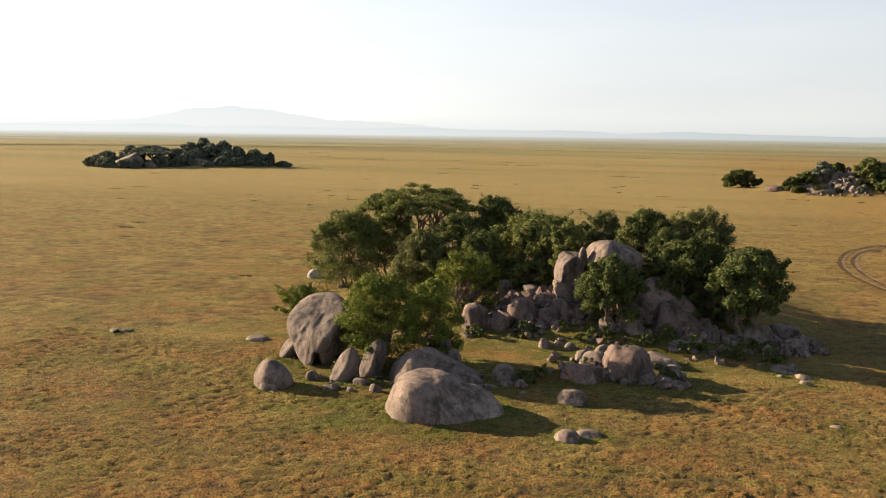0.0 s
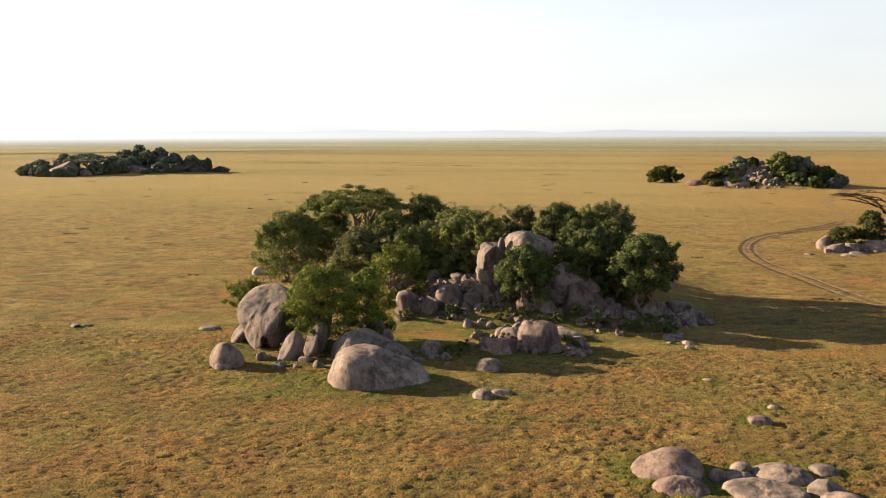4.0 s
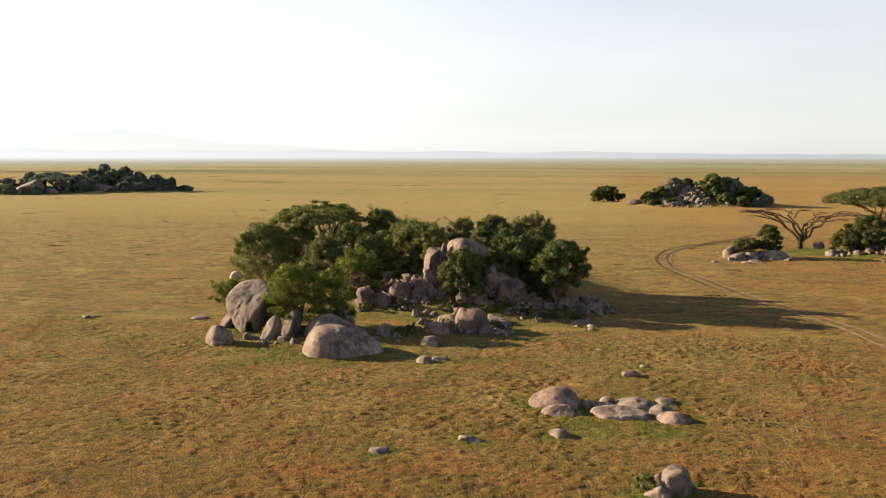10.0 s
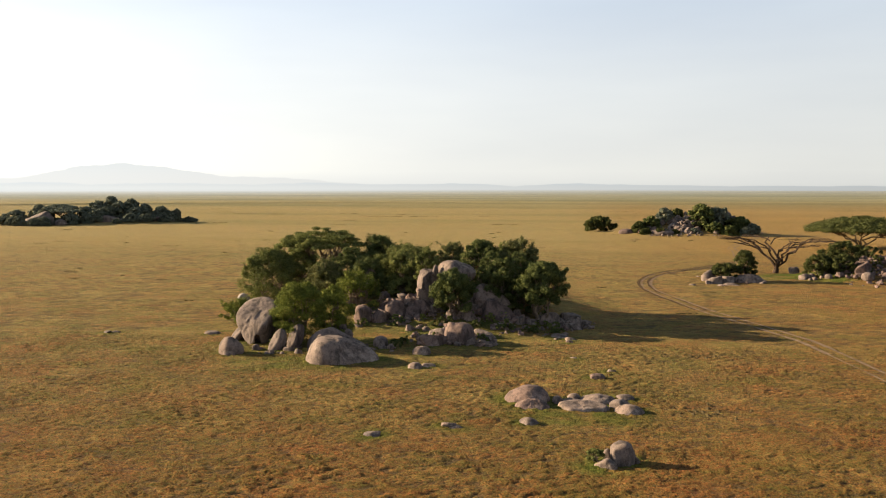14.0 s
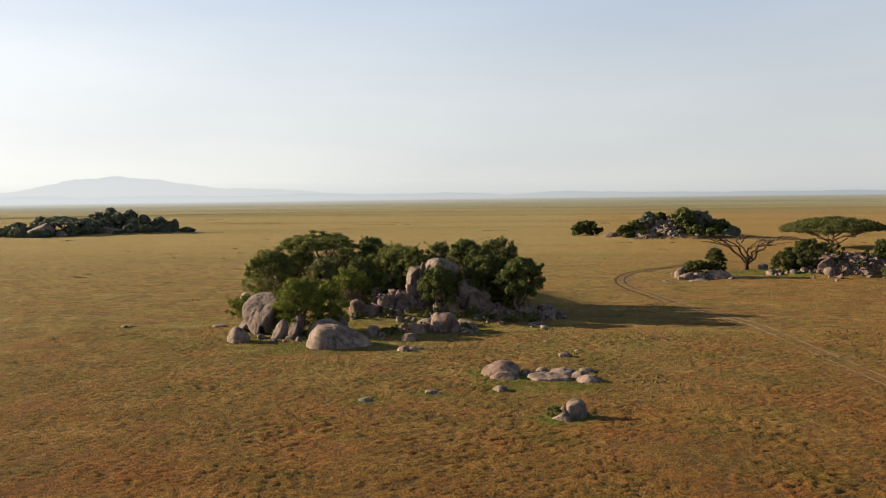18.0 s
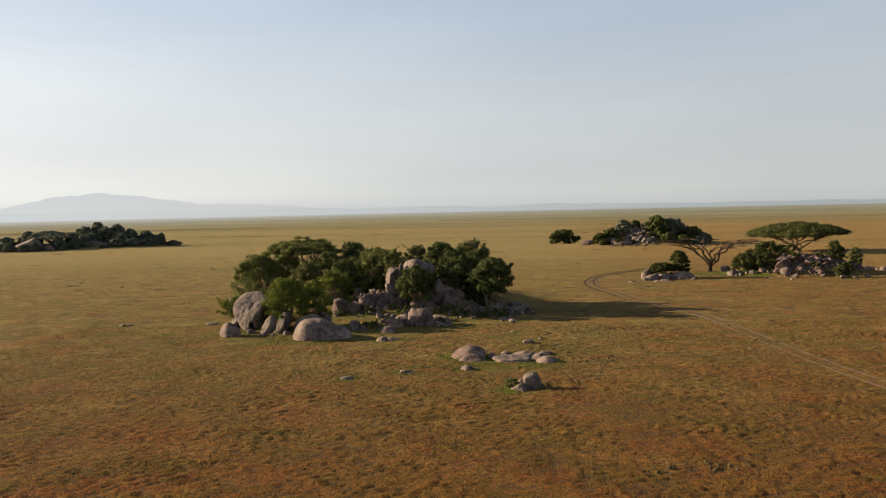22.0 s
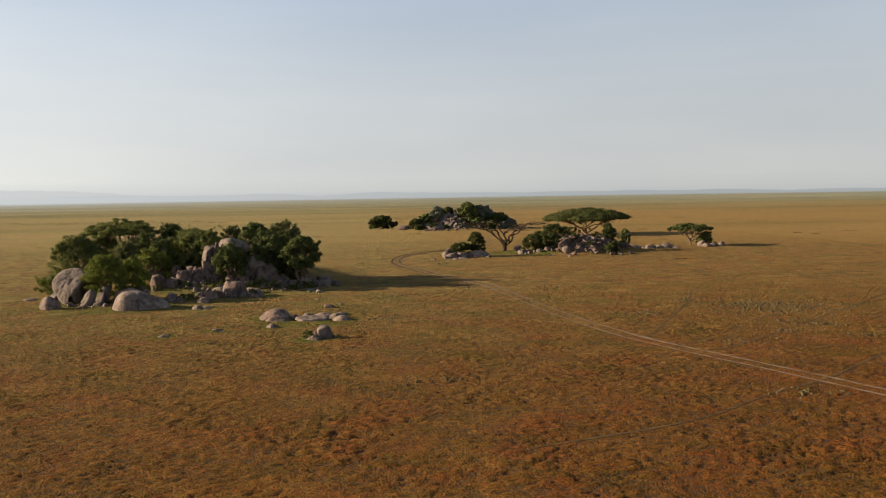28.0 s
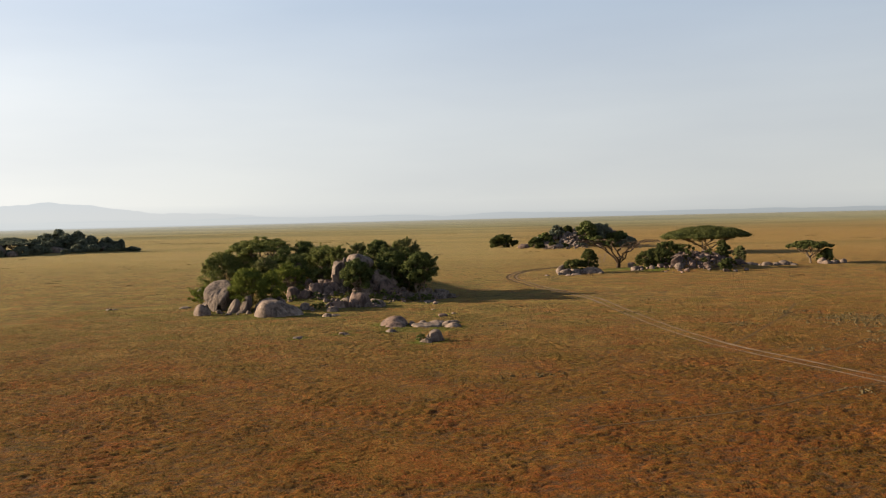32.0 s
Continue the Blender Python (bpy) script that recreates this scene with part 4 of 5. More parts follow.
def heap(name, label, n, cx, cy, rx, ry, s0, s1, seed, mat, rise=0.6):
    """A pile of angular blocks thrown over one another, highest in its middle."""
    rr = random.Random(seed)
    shapes = [shard(900 + i) for i in range(14)]
    vs, fs, base = [], [], 0
    for _ in range(n):
        a, t = rr.uniform(0, 2 * math.pi), rr.random() ** 0.55
        x, y = cx + math.cos(a) * rx * t, cy + math.sin(a) * ry * t
        s = s0 + (s1 - s0) * rr.random() ** 2.2
        v, f = rr.choice(shapes)
        m = Euler((rr.uniform(-0.6, 0.6), rr.uniform(-0.6, 0.6), rr.uniform(0, 6.28))).to_matrix()
        v = (v * (s * 0.5 * rr.uniform(0.8, 1.3), s * 0.5 * rr.uniform(0.6, 1.0), s * 0.5 * rr.uniform(0.5, 0.95))) @ np.array(m).T
        vs.append(v + (x, y, float(height(x, y)) + s * 0.12 + rise * (1 - t) * rr.random()))
        fs.append(f + base)
        base += len(v)
    return tagged(new(name, np_mesh(name, np.concatenate(vs), np.concatenate(fs), mat, False)), label, "rocks", kind="stuff")


rubble(60, -20.5, -9.5, 71.0, 76.0, 0.25, 0.95, 1, "broken granite stone on the grassy terrace edge", "rubble of the large outcrop")
rubble(80, -11.0, 4.0, 69.5, 74.0, 0.2, 0.8, 2, "broken granite stone below the dome pile", "rubble of the large outcrop")
rubble(40, -13.0, -3.0, 62.8, 68.5, 0.25, 0.9, 3, "loose granite stone round the split boulder", "rubble of the large outcrop")
rubble(34, 1.5, 7.5, 73.5, 79.0, 0.3, 1.2, 4, "dark granite stone at the shaded end of the outcrop", "rubble of the large outcrop")
rubble(16, -26.5, -21.0, 56.4, 60.5, 0.25, 0.7, 5, "small granite stone among standing stones", "rubble of the large outcrop")
rubble(14, -17.0, -13.0, 58.8, 63.5, 0.25, 0.7, 6, "small granite stone in the whaleback's shade", "rubble of the large outcrop")
rubble(30, 48.0, 69.0, 121.5, 129.0, 0.4, 1.5, 7, "loose granite stone at the foot of a rock pile", "rubble by the track")
rubble(16, 28.5, 37.0, 123.5, 129.0, 0.3, 1.1, 8, "loose granite stone among boulders by the track", "rubble by the track")

heap("rubble_heap", "pinkish granite blocks jammed below the capping dome", 70, -5.5, 75.6, 5.5, 2.0, 0.4, 1.3, 81, GRANITE_PINK, 0.7)
heap("rubble_heap", "dark granite blocks at the shaded end of the outcrop", 60, 3.5, 76.2, 3.6, 2.0, 0.4, 1.4, 82, GRANITE, 0.8)
heap("rubble_heap", "broken granite blocks along the terrace", 90, -14.5, 75.8, 5.5, 1.6, 0.5, 1.5, 83, GRANITE, 0.9)
heap("rubble_heap", "angular granite blocks piled against the split boulder", 56, -9.3, 64.4, 2.0, 1.5, 0.4, 1.25, 84, GRANITE_PINK, 1.0)
heap("rubble_heap", "low broken granite slabs beside the split boulder", 36, -4.7, 64.4, 1.9, 1.3, 0.4, 1.4, 85, GRANITE, 0.5)

# low scrub between the boulders
sr = random.Random(77)
for x, y in [(sr.uniform(-21, -10), sr.uniform(71, 77)) for _ in range(24)] + [(sr.uniform(-10, 4), sr.uniform(71.5, 76)) for _ in range(26)] + [(sr.uniform(-12, -3), sr.uniform(64, 68)) for _ in range(6)] + [(-25.5, 60.5), (-13.2, 61.5), (-12.4, 63.0), (-29.6, 64.5)]:
    w = sr.uniform(0.9, 1.9)
    shrub("bush", "low ragged green scrub growing between boulders", x, y, w, w * sr.uniform(0.45, 0.8), seed=int(x * 10 + y * 100), mat=sr.choice((LEAF_OLIVE, LEAF_DARK, LEAF_DARK)), clumps=16, per=50, size=0.09, skirt=0.0, stems=2, group="low scrub of the outcrops")
shrub("bush", "low twiggy green bush beside a lone boulder", 5.5, 28.3, 1.4, 0.9, seed=91, mat=LEAF_OLIVE, clumps=26, per=60, size=0.06, skirt=0.0, stems=3, group="low scrub of the outcrops")

# bushes of the large outcrop
shrub("bush", "round bright yellow-green bush behind standing stones", -23.7, 62.8, 6.4, 6.4, seed=204, mat=LEAF_BRIGHT, skirt=0.10, clumps=160, per=140, size=0.08)
shrub("bush", "bright green bush beside the round one", -20.5, 65.2, 4.8, 5.8, seed=205, mat=LEAF_BRIGHT, skirt=0.12, clumps=120, per=130, size=0.08)
shrub("bush", "wide dense green bush with greyish stems", -35.9, 88.8, 10.0, 7.6, seed=206, mat=LEAF_OLIVE, skirt=0.0, twigs=50, clumps=150)
shrub("bush", "tall green bush under the flat-topped acacia", -32.4, 92.0, 7.2, 7.7, seed=207, mat=LEAF_OLIVE, skirt=0.0, clumps=110)
shrub("bush", "grey-green thicket bush in the middle of the trees", -26.2, 83.0, 6.6, 5.2, seed=208, mat=LEAF_GREY, twigs=60, skirt=0.0, clumps=110)
shrub("bush", "dark green bush among taller trees", -24.2, 87.0, 5.5, 5.9, seed=209, mat=LEAF_DARK, skirt=0.0, clumps=90)
shrub("bush", "dense dark green tree at the back of the outcrop", -22.0, 96.0, 7.1, 6.5, seed=210, mat=LEAF_DARK, skirt=0.0, twigs=30, clumps=120)
# this bush's sunlight is put into its colour: it takes the bright leaves
shrub("bush", "thin olive bush with pale twigs over broken rocks", -20.9, 76.8, 6.2, 5.0, seed=211, mat=LEAF_BRIGHT, twigs=60, skirt=0.05, clumps=70, per=60, stems=8)
shrub("bush", "feathery low green bush beside the egg-shaped boulder", -34.6, 75.6, 6.2, 2.6, seed=212, mat=LEAF_BRIGHT, skirt=0.05, clumps=60, per=44, thin=1.3, twigs=24)
shrub("bush", "wide olive-green bush with twiggy top", -16.0, 86.0, 9.5, 5.4, seed=213, mat=LEAF_OLIVE, skirt=0.0, twigs=50, clumps=150)
shrub("bush", "olive bush behind the stacked column", -12.7, 80.0, 4.3, 6.0, seed=214, mat=LEAF_OLIVE, skirt=0.0, clumps=80)
shrub("bush", "dense twiggy bush beside the dome", -10.4, 86.0, 4.4, 6.0, seed=215, mat=LEAF_GREY, twigs=60, skirt=0.0, clumps=80)
shrub("bush", "low green scrub along the terrace", -16.2, 82.0, 5.1, 2.2, seed=216, mat=LEAF_OLIVE, skirt=0.0, clumps=60)
shrub("bush", "dark round bush in front of the granite dome", -8.9, 73.4, 5.7, 5.7, seed=217, mat=LEAF_DARK, skirt=0.17, clumps=110, per=120)
shrub("bush", "dark green tree behind the granite dome", -6.9, 84.0, 6.7, 7.0, seed=218, mat=LEAF_DARK, skirt=0.0, twigs=30, clumps=130)
shrub("bush", "feathery grey-green thorn tree at the outcrop's end", -1.8, 84.0, 7.1, 8.0, seed=219, mat=LEAF_GREY, twigs=60, skirt=0.0, clumps=120, per=110, stems=7)
shrub("bush", "dark thicket between dome and round bush", -3.7, 78.0, 5.5, 6.1, seed=220, mat=LEAF_DARK, skirt=0.0, twigs=30, clumps=100)
shrub("bush", "round dense green bush with a short trunk", 1.3, 75.9, 6.3, 7.5, seed=221, mat=LEAF_DARK, skirt=0.38, clumps=150, per=110)
shrub("bush", "dense green thicket bush filling the outcrop", -26.6, 84.0, 4.8, 5.4, seed=222, mat=LEAF_DARK, skirt=0.0, clumps=80, twigs=24)
shrub("bush", "dense green thicket bush filling the outcrop", -20.4, 82.0, 5.2, 5.0, seed=223, mat=LEAF_DARK, skirt=0.0, clumps=80, twigs=24)
shrub("bush", "dense green thicket bush filling the outcrop", -16.6, 84.0, 5.8, 5.2, seed=224, mat=LEAF_OLIVE, skirt=0.0, clumps=80, twigs=24)
shrub("bush", "dense green thicket bush filling the outcrop", -4.9, 80.0, 4.5, 6.2, seed=225, mat=LEAF_DARK, skirt=0.0, clumps=70, twigs=24)
# the next three, unseen behind others, are added to widen the outcrop's cast shadow
shrub("bush", "dense green thicket bush filling the outcrop", -1.5, 80.0, 4.0, 7.3, seed=226, mat=LEAF_DARK, skirt=0.0, clumps=70, twigs=24)
shrub("bush", "dense green thicket bush filling the outcrop", -4.0, 88.0, 5.0, 5.9, seed=227, mat=LEAF_OLIVE, skirt=0.0, clumps=70, twigs=24)
shrub("bush", "dense green thicket bush filling the outcrop", 0.6, 79.0, 3.6, 6.4, seed=228, mat=LEAF_DARK, skirt=0.0, clumps=70, twigs=24)
shrub("bush", "dense green thicket bush filling the outcrop", -1.1, 90.0, 4.7, 6.0, seed=229, mat=LEAF_GREY, skirt=0.0, clumps=70, twigs=24)
shrub("bush", "dense green thicket bush filling the outcrop", -14.9, 82.0, 2.9, 4.3, seed=230, mat=LEAF_OLIVE, skirt=0.0, clumps=70, twigs=24)

heap("rubble_heap", "dark pinkish granite blocks packed along the grassy terrace", 90, -15.6, 74.4, 5.2, 1.6, 0.35, 1.2, 77, GRANITE_PINK, 0.5)
heap("rubble_heap", "dark granite blocks packed on the upper terrace", 60, -14.6, 78.6, 4.2, 2.0, 0.4, 1.5, 78, GRANITE_PINK, 0.1)

G = "boulders of the outcrop by the track"
boulder("boulder", "rounded pinkish granite boulder by the track", 28.4, 126.6, 2.53, 1.98, seed=231, lump=0.16, cuts=3, low=0.18, boxy=2.4, group=G)
boulder("boulder", "granite block with a flaked face by the track", 29.4, 123.1, 2.47, 1.66, seed=232, lump=0.14, cuts=9, boxy=2.8, low=0.2, group=G)
boulder("boulder", "granite boulder by the track", 31.5, 124.0, 2.80, 1.43, seed=233, lump=0.14, cuts=9, boxy=2.8, low=0.2, group=G)
boulder("boulder", "low smooth granite slab by the track", 35.1, 125.1, 5.21, 1.43, seed=234, lump=0.13, cuts=1, low=-0.05, boxy=2.35, sub=5, group=G)
boulder("boulder", "small granite stone by the track", 27.9, 122.4, 1.34, 0.90, seed=235, lump=0.14, cuts=9, boxy=2.8, low=0.2, group=G)
boulder("boulder", "flat granite stone by the track", 31.4, 120.7, 2.33, 0.53, seed=236, lump=0.14, cuts=6, low=0.0, boxy=3.0, group=G)
boulder("boulder", "small flat granite stone by the track", 25.0, 120.1, 1.64, 0.37, seed=237, lump=0.14, cuts=6, low=0.0, boxy=3.0, group=G)
boulder("boulder", "small flat granite stone by the track", 27.8, 133.1, 0.90, 0.38, seed=238, lump=0.14, cuts=6, low=0.0, boxy=3.0, group=G)
boulder("boulder", "flat granite stone by the track", 29.3, 119.5, 1.31, 0.50, seed=239, lump=0.14, cuts=6, low=0.0, boxy=3.0, group=G)
boulder("boulder", "pinkish granite boulder by the track", 46.3, 141.7, 1.98, 1.33, seed=240, lump=0.16, cuts=3, low=0.18, boxy=2.4, group=G)


# ---- acacias and the bare tree ----
def umbrella(name, label, x, y, w, h, seed=0, mat=None, thick=0.2, clumps=70, per=150, size=0.2, tilt=0.0, fork=0.16, group="acacia trees"):
    """A flat-topped acacia: forked trunk, spreading limbs, a thin wide crown that is open from below."""
    rng, rs = random.Random(seed), np.random.RandomState(seed + 3)
    ob = new(name)
    ob.location = (x, y, float(height(x, y)) - 0.1)
    tagged(ob, label, "tree", group)
    cs, rd = [], []
    for i in range(clumps):
        r, a = math.sqrt((i + rng.random()) / clumps), i * 2.39996 + rng.uniform(-0.3, 0.3)
        edge = 1 + 0.14 * noise.noise(Vector((math.cos(a) * 1.5, math.sin(a) * 1.5, seed)))
        px, py = r * math.cos(a) * w / 2 * edge * 0.93, r * math.sin(a) * w / 2 * edge * 0.93
        rc = w * rng.uniform(0.05, 0.075)
        top = h - rc * 0.4 - h * thick * 0.75 * r ** 2.2
        cs.append((px, py, top - rng.random() * h * thick * 0.8 * (1 - 0.8 * r) + tilt * px))
        rd.append(rc)
    v, f = leaves(rs, cs, rd, int(per * 1.8), size * 0.95, flat=0.38)
    part("crown", np_mesh("crown", v, f, mat or LEAF_OLIVE, False), ob)
    r0 = 0.038 * h
    knot = Vector((0, 0, h * fork))
    trunk = part("trunk", np_mesh("trunk", *limb(rng, (0.1, 0, -0.3), knot, r0 * 1.2, r0, 0.05), BARK), ob)
    arms = 7
    for k in range(arms):
        a = 2 * math.pi * (k + rng.uniform(-0.25, 0.25)) / arms
        reach = w * rng.uniform(0.2, 0.32)
        tip = Vector((math.cos(a) * reach, math.sin(a) * reach * 0.9, h * (1 - thick) * rng.uniform(0.82, 0.95)))
        mine = [c for c in cs if abs((math.atan2(c[1], c[0]) - a + math.pi) % (2 * math.pi) - math.pi) < math.pi / arms]
        tubes = [limb(rng, knot, tip, r0 * 0.62, r0 * 0.3, 0.14)]
        for c in mine[::2]:
            tubes.append(limb(rng, knot.lerp(tip, rng.uniform(0.6, 1.0)), c, r0 * 0.24, r0 * 0.06, 0.14))
        part("limb", np_mesh("limb", *join_tubes(tubes), BARK), trunk)
    return ob


def bare_tree(name, label, x, y, w, h, seed=0):
    """A leafless acacia: short forked trunk and a wide flat mesh of bent limbs."""
    rng = random.Random(seed)
    ob = new(name)
    ob.location = (x, y, float(height(x, y)) - 0.1)
    tagged(ob, label, "tree", "acacia trees")
    knot = Vector((0.15, 0, h * 0.15))
    trunk = part("trunk", np_mesh("trunk", *limb(rng, (0, 0, -0.3), knot, 0.62, 0.50, 0.05), BARK_DEAD), ob)
    arms = 8
    for k in range(arms):
        a = 2 * math.pi * (k + rng.uniform(-0.3, 0.3)) / arms
        reach = w * rng.uniform(0.62, 0.85)
        tubes = []

        def grow(p, heading, rise, length, r, depth):
            q = p + Vector((math.cos(heading) * length, math.sin(heading) * length, rise * length))
            q.z = min(q.z, h * rng.uniform(0.9, 1.0))
            tubes.append(limb(rng, p, q, r, r * 0.62, 0.11, 4))
            if depth:
                for _ in range(rng.choice((2, 2, 3))):
                    grow(p.lerp(q, rng.uniform(0.75, 1.0)), heading + rng.uniform(-0.75, 0.75), rise * rng.uniform(0.2, 0.75), length * rng.uniform(0.5, 0.8), r * 0.6, depth - 1)

        grow(knot, a, rng.uniform(0.85, 1.25), reach * 0.38, 0.23, 4)
        part("limb", np_mesh("limb", *join_tubes(tubes), BARK_DEAD), trunk)
    return ob


umbrella("acacia_tree", "flat-topped acacia rising over the dense bushes", -30.6, 95.0, 13.0, 9.7, seed=41, thick=0.36, clumps=130, mat=LEAF_OLIVE, per=110, size=0.13)
umbrella("acacia_tree", "wide umbrella acacia with a flat green crown behind rocks", 80.5, 210.0, 26.5, 8.9, seed=42, mat=LEAF_ACACIA, thick=0.40, clumps=420, per=90, size=0.24, tilt=0.02, fork=0.06)
umbrella("acacia_tree", "small umbrella acacia beside stones on the plain", 89.8, 147.0, 10.5, 5.8, seed=43, mat=LEAF_ACACIA, thick=0.3, clumps=110, per=110, fork=0.2)
bare_tree("bare_tree", "leafless brown acacia with wide bent limbs", 43.1, 142.5, 15.8, 7.0, seed=44)

# ---- the outcrop by the track ----
shrub("bush", "low dark green bush growing over boulders", 31.6, 128.0, 5.6, 3.4, seed=51, mat=LEAF_ACACIA, skirt=0.05, size=0.12, per=130, clumps=70)
shrub("bush", "dark rounded bush leaning over boulders", 34.9, 129.0, 4.4, 5.3, seed=52, mat=LEAF_ACACIA, skirt=0.25, size=0.12, per=130, clumps=70)
shrub("bush", "broad dark bush behind the rock pile", 54.9, 142.0, 9.0, 5.2, seed=53, mat=LEAF_ACACIA, skirt=0.02, clumps=90, size=0.13, per=130)
shrub("bush", "low dark bush beside the rock pile", 48.4, 134.0, 6.4, 3.8, seed=54, mat=LEAF_ACACIA, skirt=0.02, size=0.12, per=130, clumps=70)
shrub("bush", "low spreading bush at the rock pile's foot", 52.0, 133.0, 5.4, 3.2, seed=55, mat=LEAF_ACACIA, skirt=0.02, size=0.12, per=130, clumps=70)
shrub("bush", "dark upright bush on the rock pile", 66.0, 135.5, 4.0, 4.2, seed=56, mat=LEAF_ACACIA, skirt=0.05, size=0.12, per=130, clumps=70)
shrub("bush", "small dark bush in front of the rock pile", 63.6, 124.5, 3.3, 3.0, seed=57, mat=LEAF_ACACIA, skirt=0.05, size=0.12, per=130, clumps=70)
shrub("bush", "grey-green bush at the end of the rock pile", 70.6, 138.0, 3.5, 4.0, seed=58, mat=LEAF_GREY, skirt=0.05, size=0.12, per=130, clumps=70)
shrub("bush", "small green bush under the small acacia", 93.3, 146.0, 4.6, 3.6, seed=59, mat=LEAF_OLIVE, skirt=0.02, size=0.12, per=130, clumps=70)
for x, y, w, h in ((57.5, 133, 2.6, 1.9), (60.5, 130, 2.0, 1.4), (58.5, 138, 4.0, 3.0), (62.5, 134, 2.4, 1.8), (66.5, 130, 2.2, 1.6), (55.5, 130.5, 1.8, 1.2)):
    shrub("bush", "low dark scrub growing out of the rock pile", x, y, w, h, seed=int(x * 10), mat=LEAF_ACACIA, clumps=26, per=70, size=0.11, skirt=0.0, stems=2, group="low scrub of the outcrops")
G = "boulders of the outcrop by the track"
boulder("boulder", "tall pinkish granite boulder fronting the rock pile", 54.4, 129.5, 2.5, 2.6, seed=301, lump=0.12, cuts=8, low=0.3, mat=GRANITE_PINK, group=G)
boulder("boulder", "rounded granite boulder below the tall one", 54.6, 127.4, 2.2, 1.3, seed=302, lump=0.12, group=G)
rng = random.Random(9)
heap("rubble_heap", "pinkish granite blocks heaped between boulders and bushes", 200, 60.0, 134.0, 10.0, 7.5, 0.4, 1.8, 71, GRANITE_PINK)
heap("rubble_heap", "grey granite blocks heaped between boulders and bushes", 330, 60.5, 134.5, 10.5, 8.0, 0.4, 1.7, 72, GRANITE_PINK)
heap("rubble_heap", "granite stones heaped round low bushes by the track", 60, 32.5, 127.0, 5.0, 2.6, 0.3, 1.2, 73, GRANITE_PINK, 0.3)
for i in range(14):
    x, y = rng.uniform(45, 52), rng.uniform(129.5, 134)
    w = rng.uniform(0.6, 1.7)
    boulder("boulder", "granite block lying in grass beside bushes", x, y, w, w * rng.uniform(0.5, 0.9), seed=390 + i, sub=3, cuts=4, boxy=2.5, turn=rng.uniform(0, 180), group=G)
for i in range(16):
    x = 72 + i * 0.85 + rng.uniform(-0.6, 0.6)
    w = rng.uniform(0.9, 2.6)
    boulder("boulder", "low flat granite slab in a line of stones", x, 141.5 + rng.uniform(-2.0, 2.5), w, w * rng.uniform(0.25, 0.5), seed=410 + i, sub=3, cuts=3, low=0.2, group=G)
for i in range(9):
    w = rng.uniform(0.9, 2.4)
    boulder("boulder", "granite stone at the foot of the small acacia", rng.uniform(90.5, 96.5), rng.uniform(141.5, 144.0), w, w * rng.uniform(0.4, 0.75), seed=430 + i, sub=3, cuts=3, group=G)

# ---- the far outcrop beyond the track ----
FG = "boulders of the far outcrop beyond the track"
shrub("bush", "isolated dark rounded bush on the open plain", 17.1, 285, 12.4, 5.4, seed=61, mat=LEAF_ACACIA, skirt=0.1, clumps=110, per=110, size=0.34, fine=1.5)
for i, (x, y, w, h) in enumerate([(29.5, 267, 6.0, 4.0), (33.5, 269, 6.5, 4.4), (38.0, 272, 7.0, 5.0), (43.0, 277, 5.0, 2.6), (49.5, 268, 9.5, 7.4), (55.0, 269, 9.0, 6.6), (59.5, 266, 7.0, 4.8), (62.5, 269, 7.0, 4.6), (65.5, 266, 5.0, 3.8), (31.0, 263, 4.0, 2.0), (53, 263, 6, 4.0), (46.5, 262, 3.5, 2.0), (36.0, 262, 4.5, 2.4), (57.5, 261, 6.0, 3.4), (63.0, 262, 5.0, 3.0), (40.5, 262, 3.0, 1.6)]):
    # every third bush has the leaves with haze in their colour
    shrub("bush", "dark green bush crowding a far rock outcrop", x, y, w, h, seed=62 + i, mat=(LEAF_ACACIA, LEAF_DARK, LEAF_HAZED)[i % 3], skirt=0.0, clumps=80, per=60, size=0.33, stems=3, fine=1.5)
for i in range(70):
    a, t = rng.uniform(0, 2 * math.pi), rng.random() ** 0.5
    x, y = 45 + math.cos(a) * 17 * t, 268 + math.sin(a) * 9 * t
    w = rng.uniform(1.0, 2.7)
    boulder("boulder", "pale granite boulder of a far rock pile", x, y, w, w * rng.uniform(0.6, 1.0), seed=450 + i, sub=3, cuts=rng.choice((0, 4)), mat=rng.choice((GRANITE, GRANITE_PINK)), turn=rng.uniform(0, 180), group=FG)
boulder("boulder", "tall granite block crowning the far outcrop", 58.5, 271, 3.6, 4.4, seed=498, lump=0.15, cuts=4, sub=3, group=FG)
boulder("boulder", "smooth bare granite hump beside the far outcrop", 25.5, 266, 5.5, 1.6, seed=499, lump=0.1, low=0.2, mat=GRANITE_PINK, group=FG)
boulder("boulder", "smooth grey granite slope of the far outcrop", 37.0, 260, 8.0, 1.8, seed=500, lump=0.1, low=0.2, group=FG)

heap("rubble_heap", "pale granite rubble heaped over a far outcrop", 120, 44.0, 267.5, 5.0, 7.0, 0.8, 2.4, 74, GRANITE, 1.6)
heap("rubble_heap", "dark granite blocks on the shaded end of a far outcrop", 160, 59.5, 271.0, 8.0, 7.0, 0.9, 3.0, 75, GRANITE, 3.0)
heap("rubble_heap", "granite stones along the foot of a far outcrop", 70, 46.0, 259.5, 15.0, 2.0, 0.5, 1.5, 76, GRANITE, 0.2)

# ---- the far wooded outcrop ----
LG = "boulders of the far wooded outcrop"
boulder("boulder", "big granite dome of a far wooded outcrop", -207.5, 293, 11.0, 7.0, seed=510, sub=4, lump=0.30, cuts=7, low=0.05, boxy=2.4, depth=9, lean=14, group=LG)
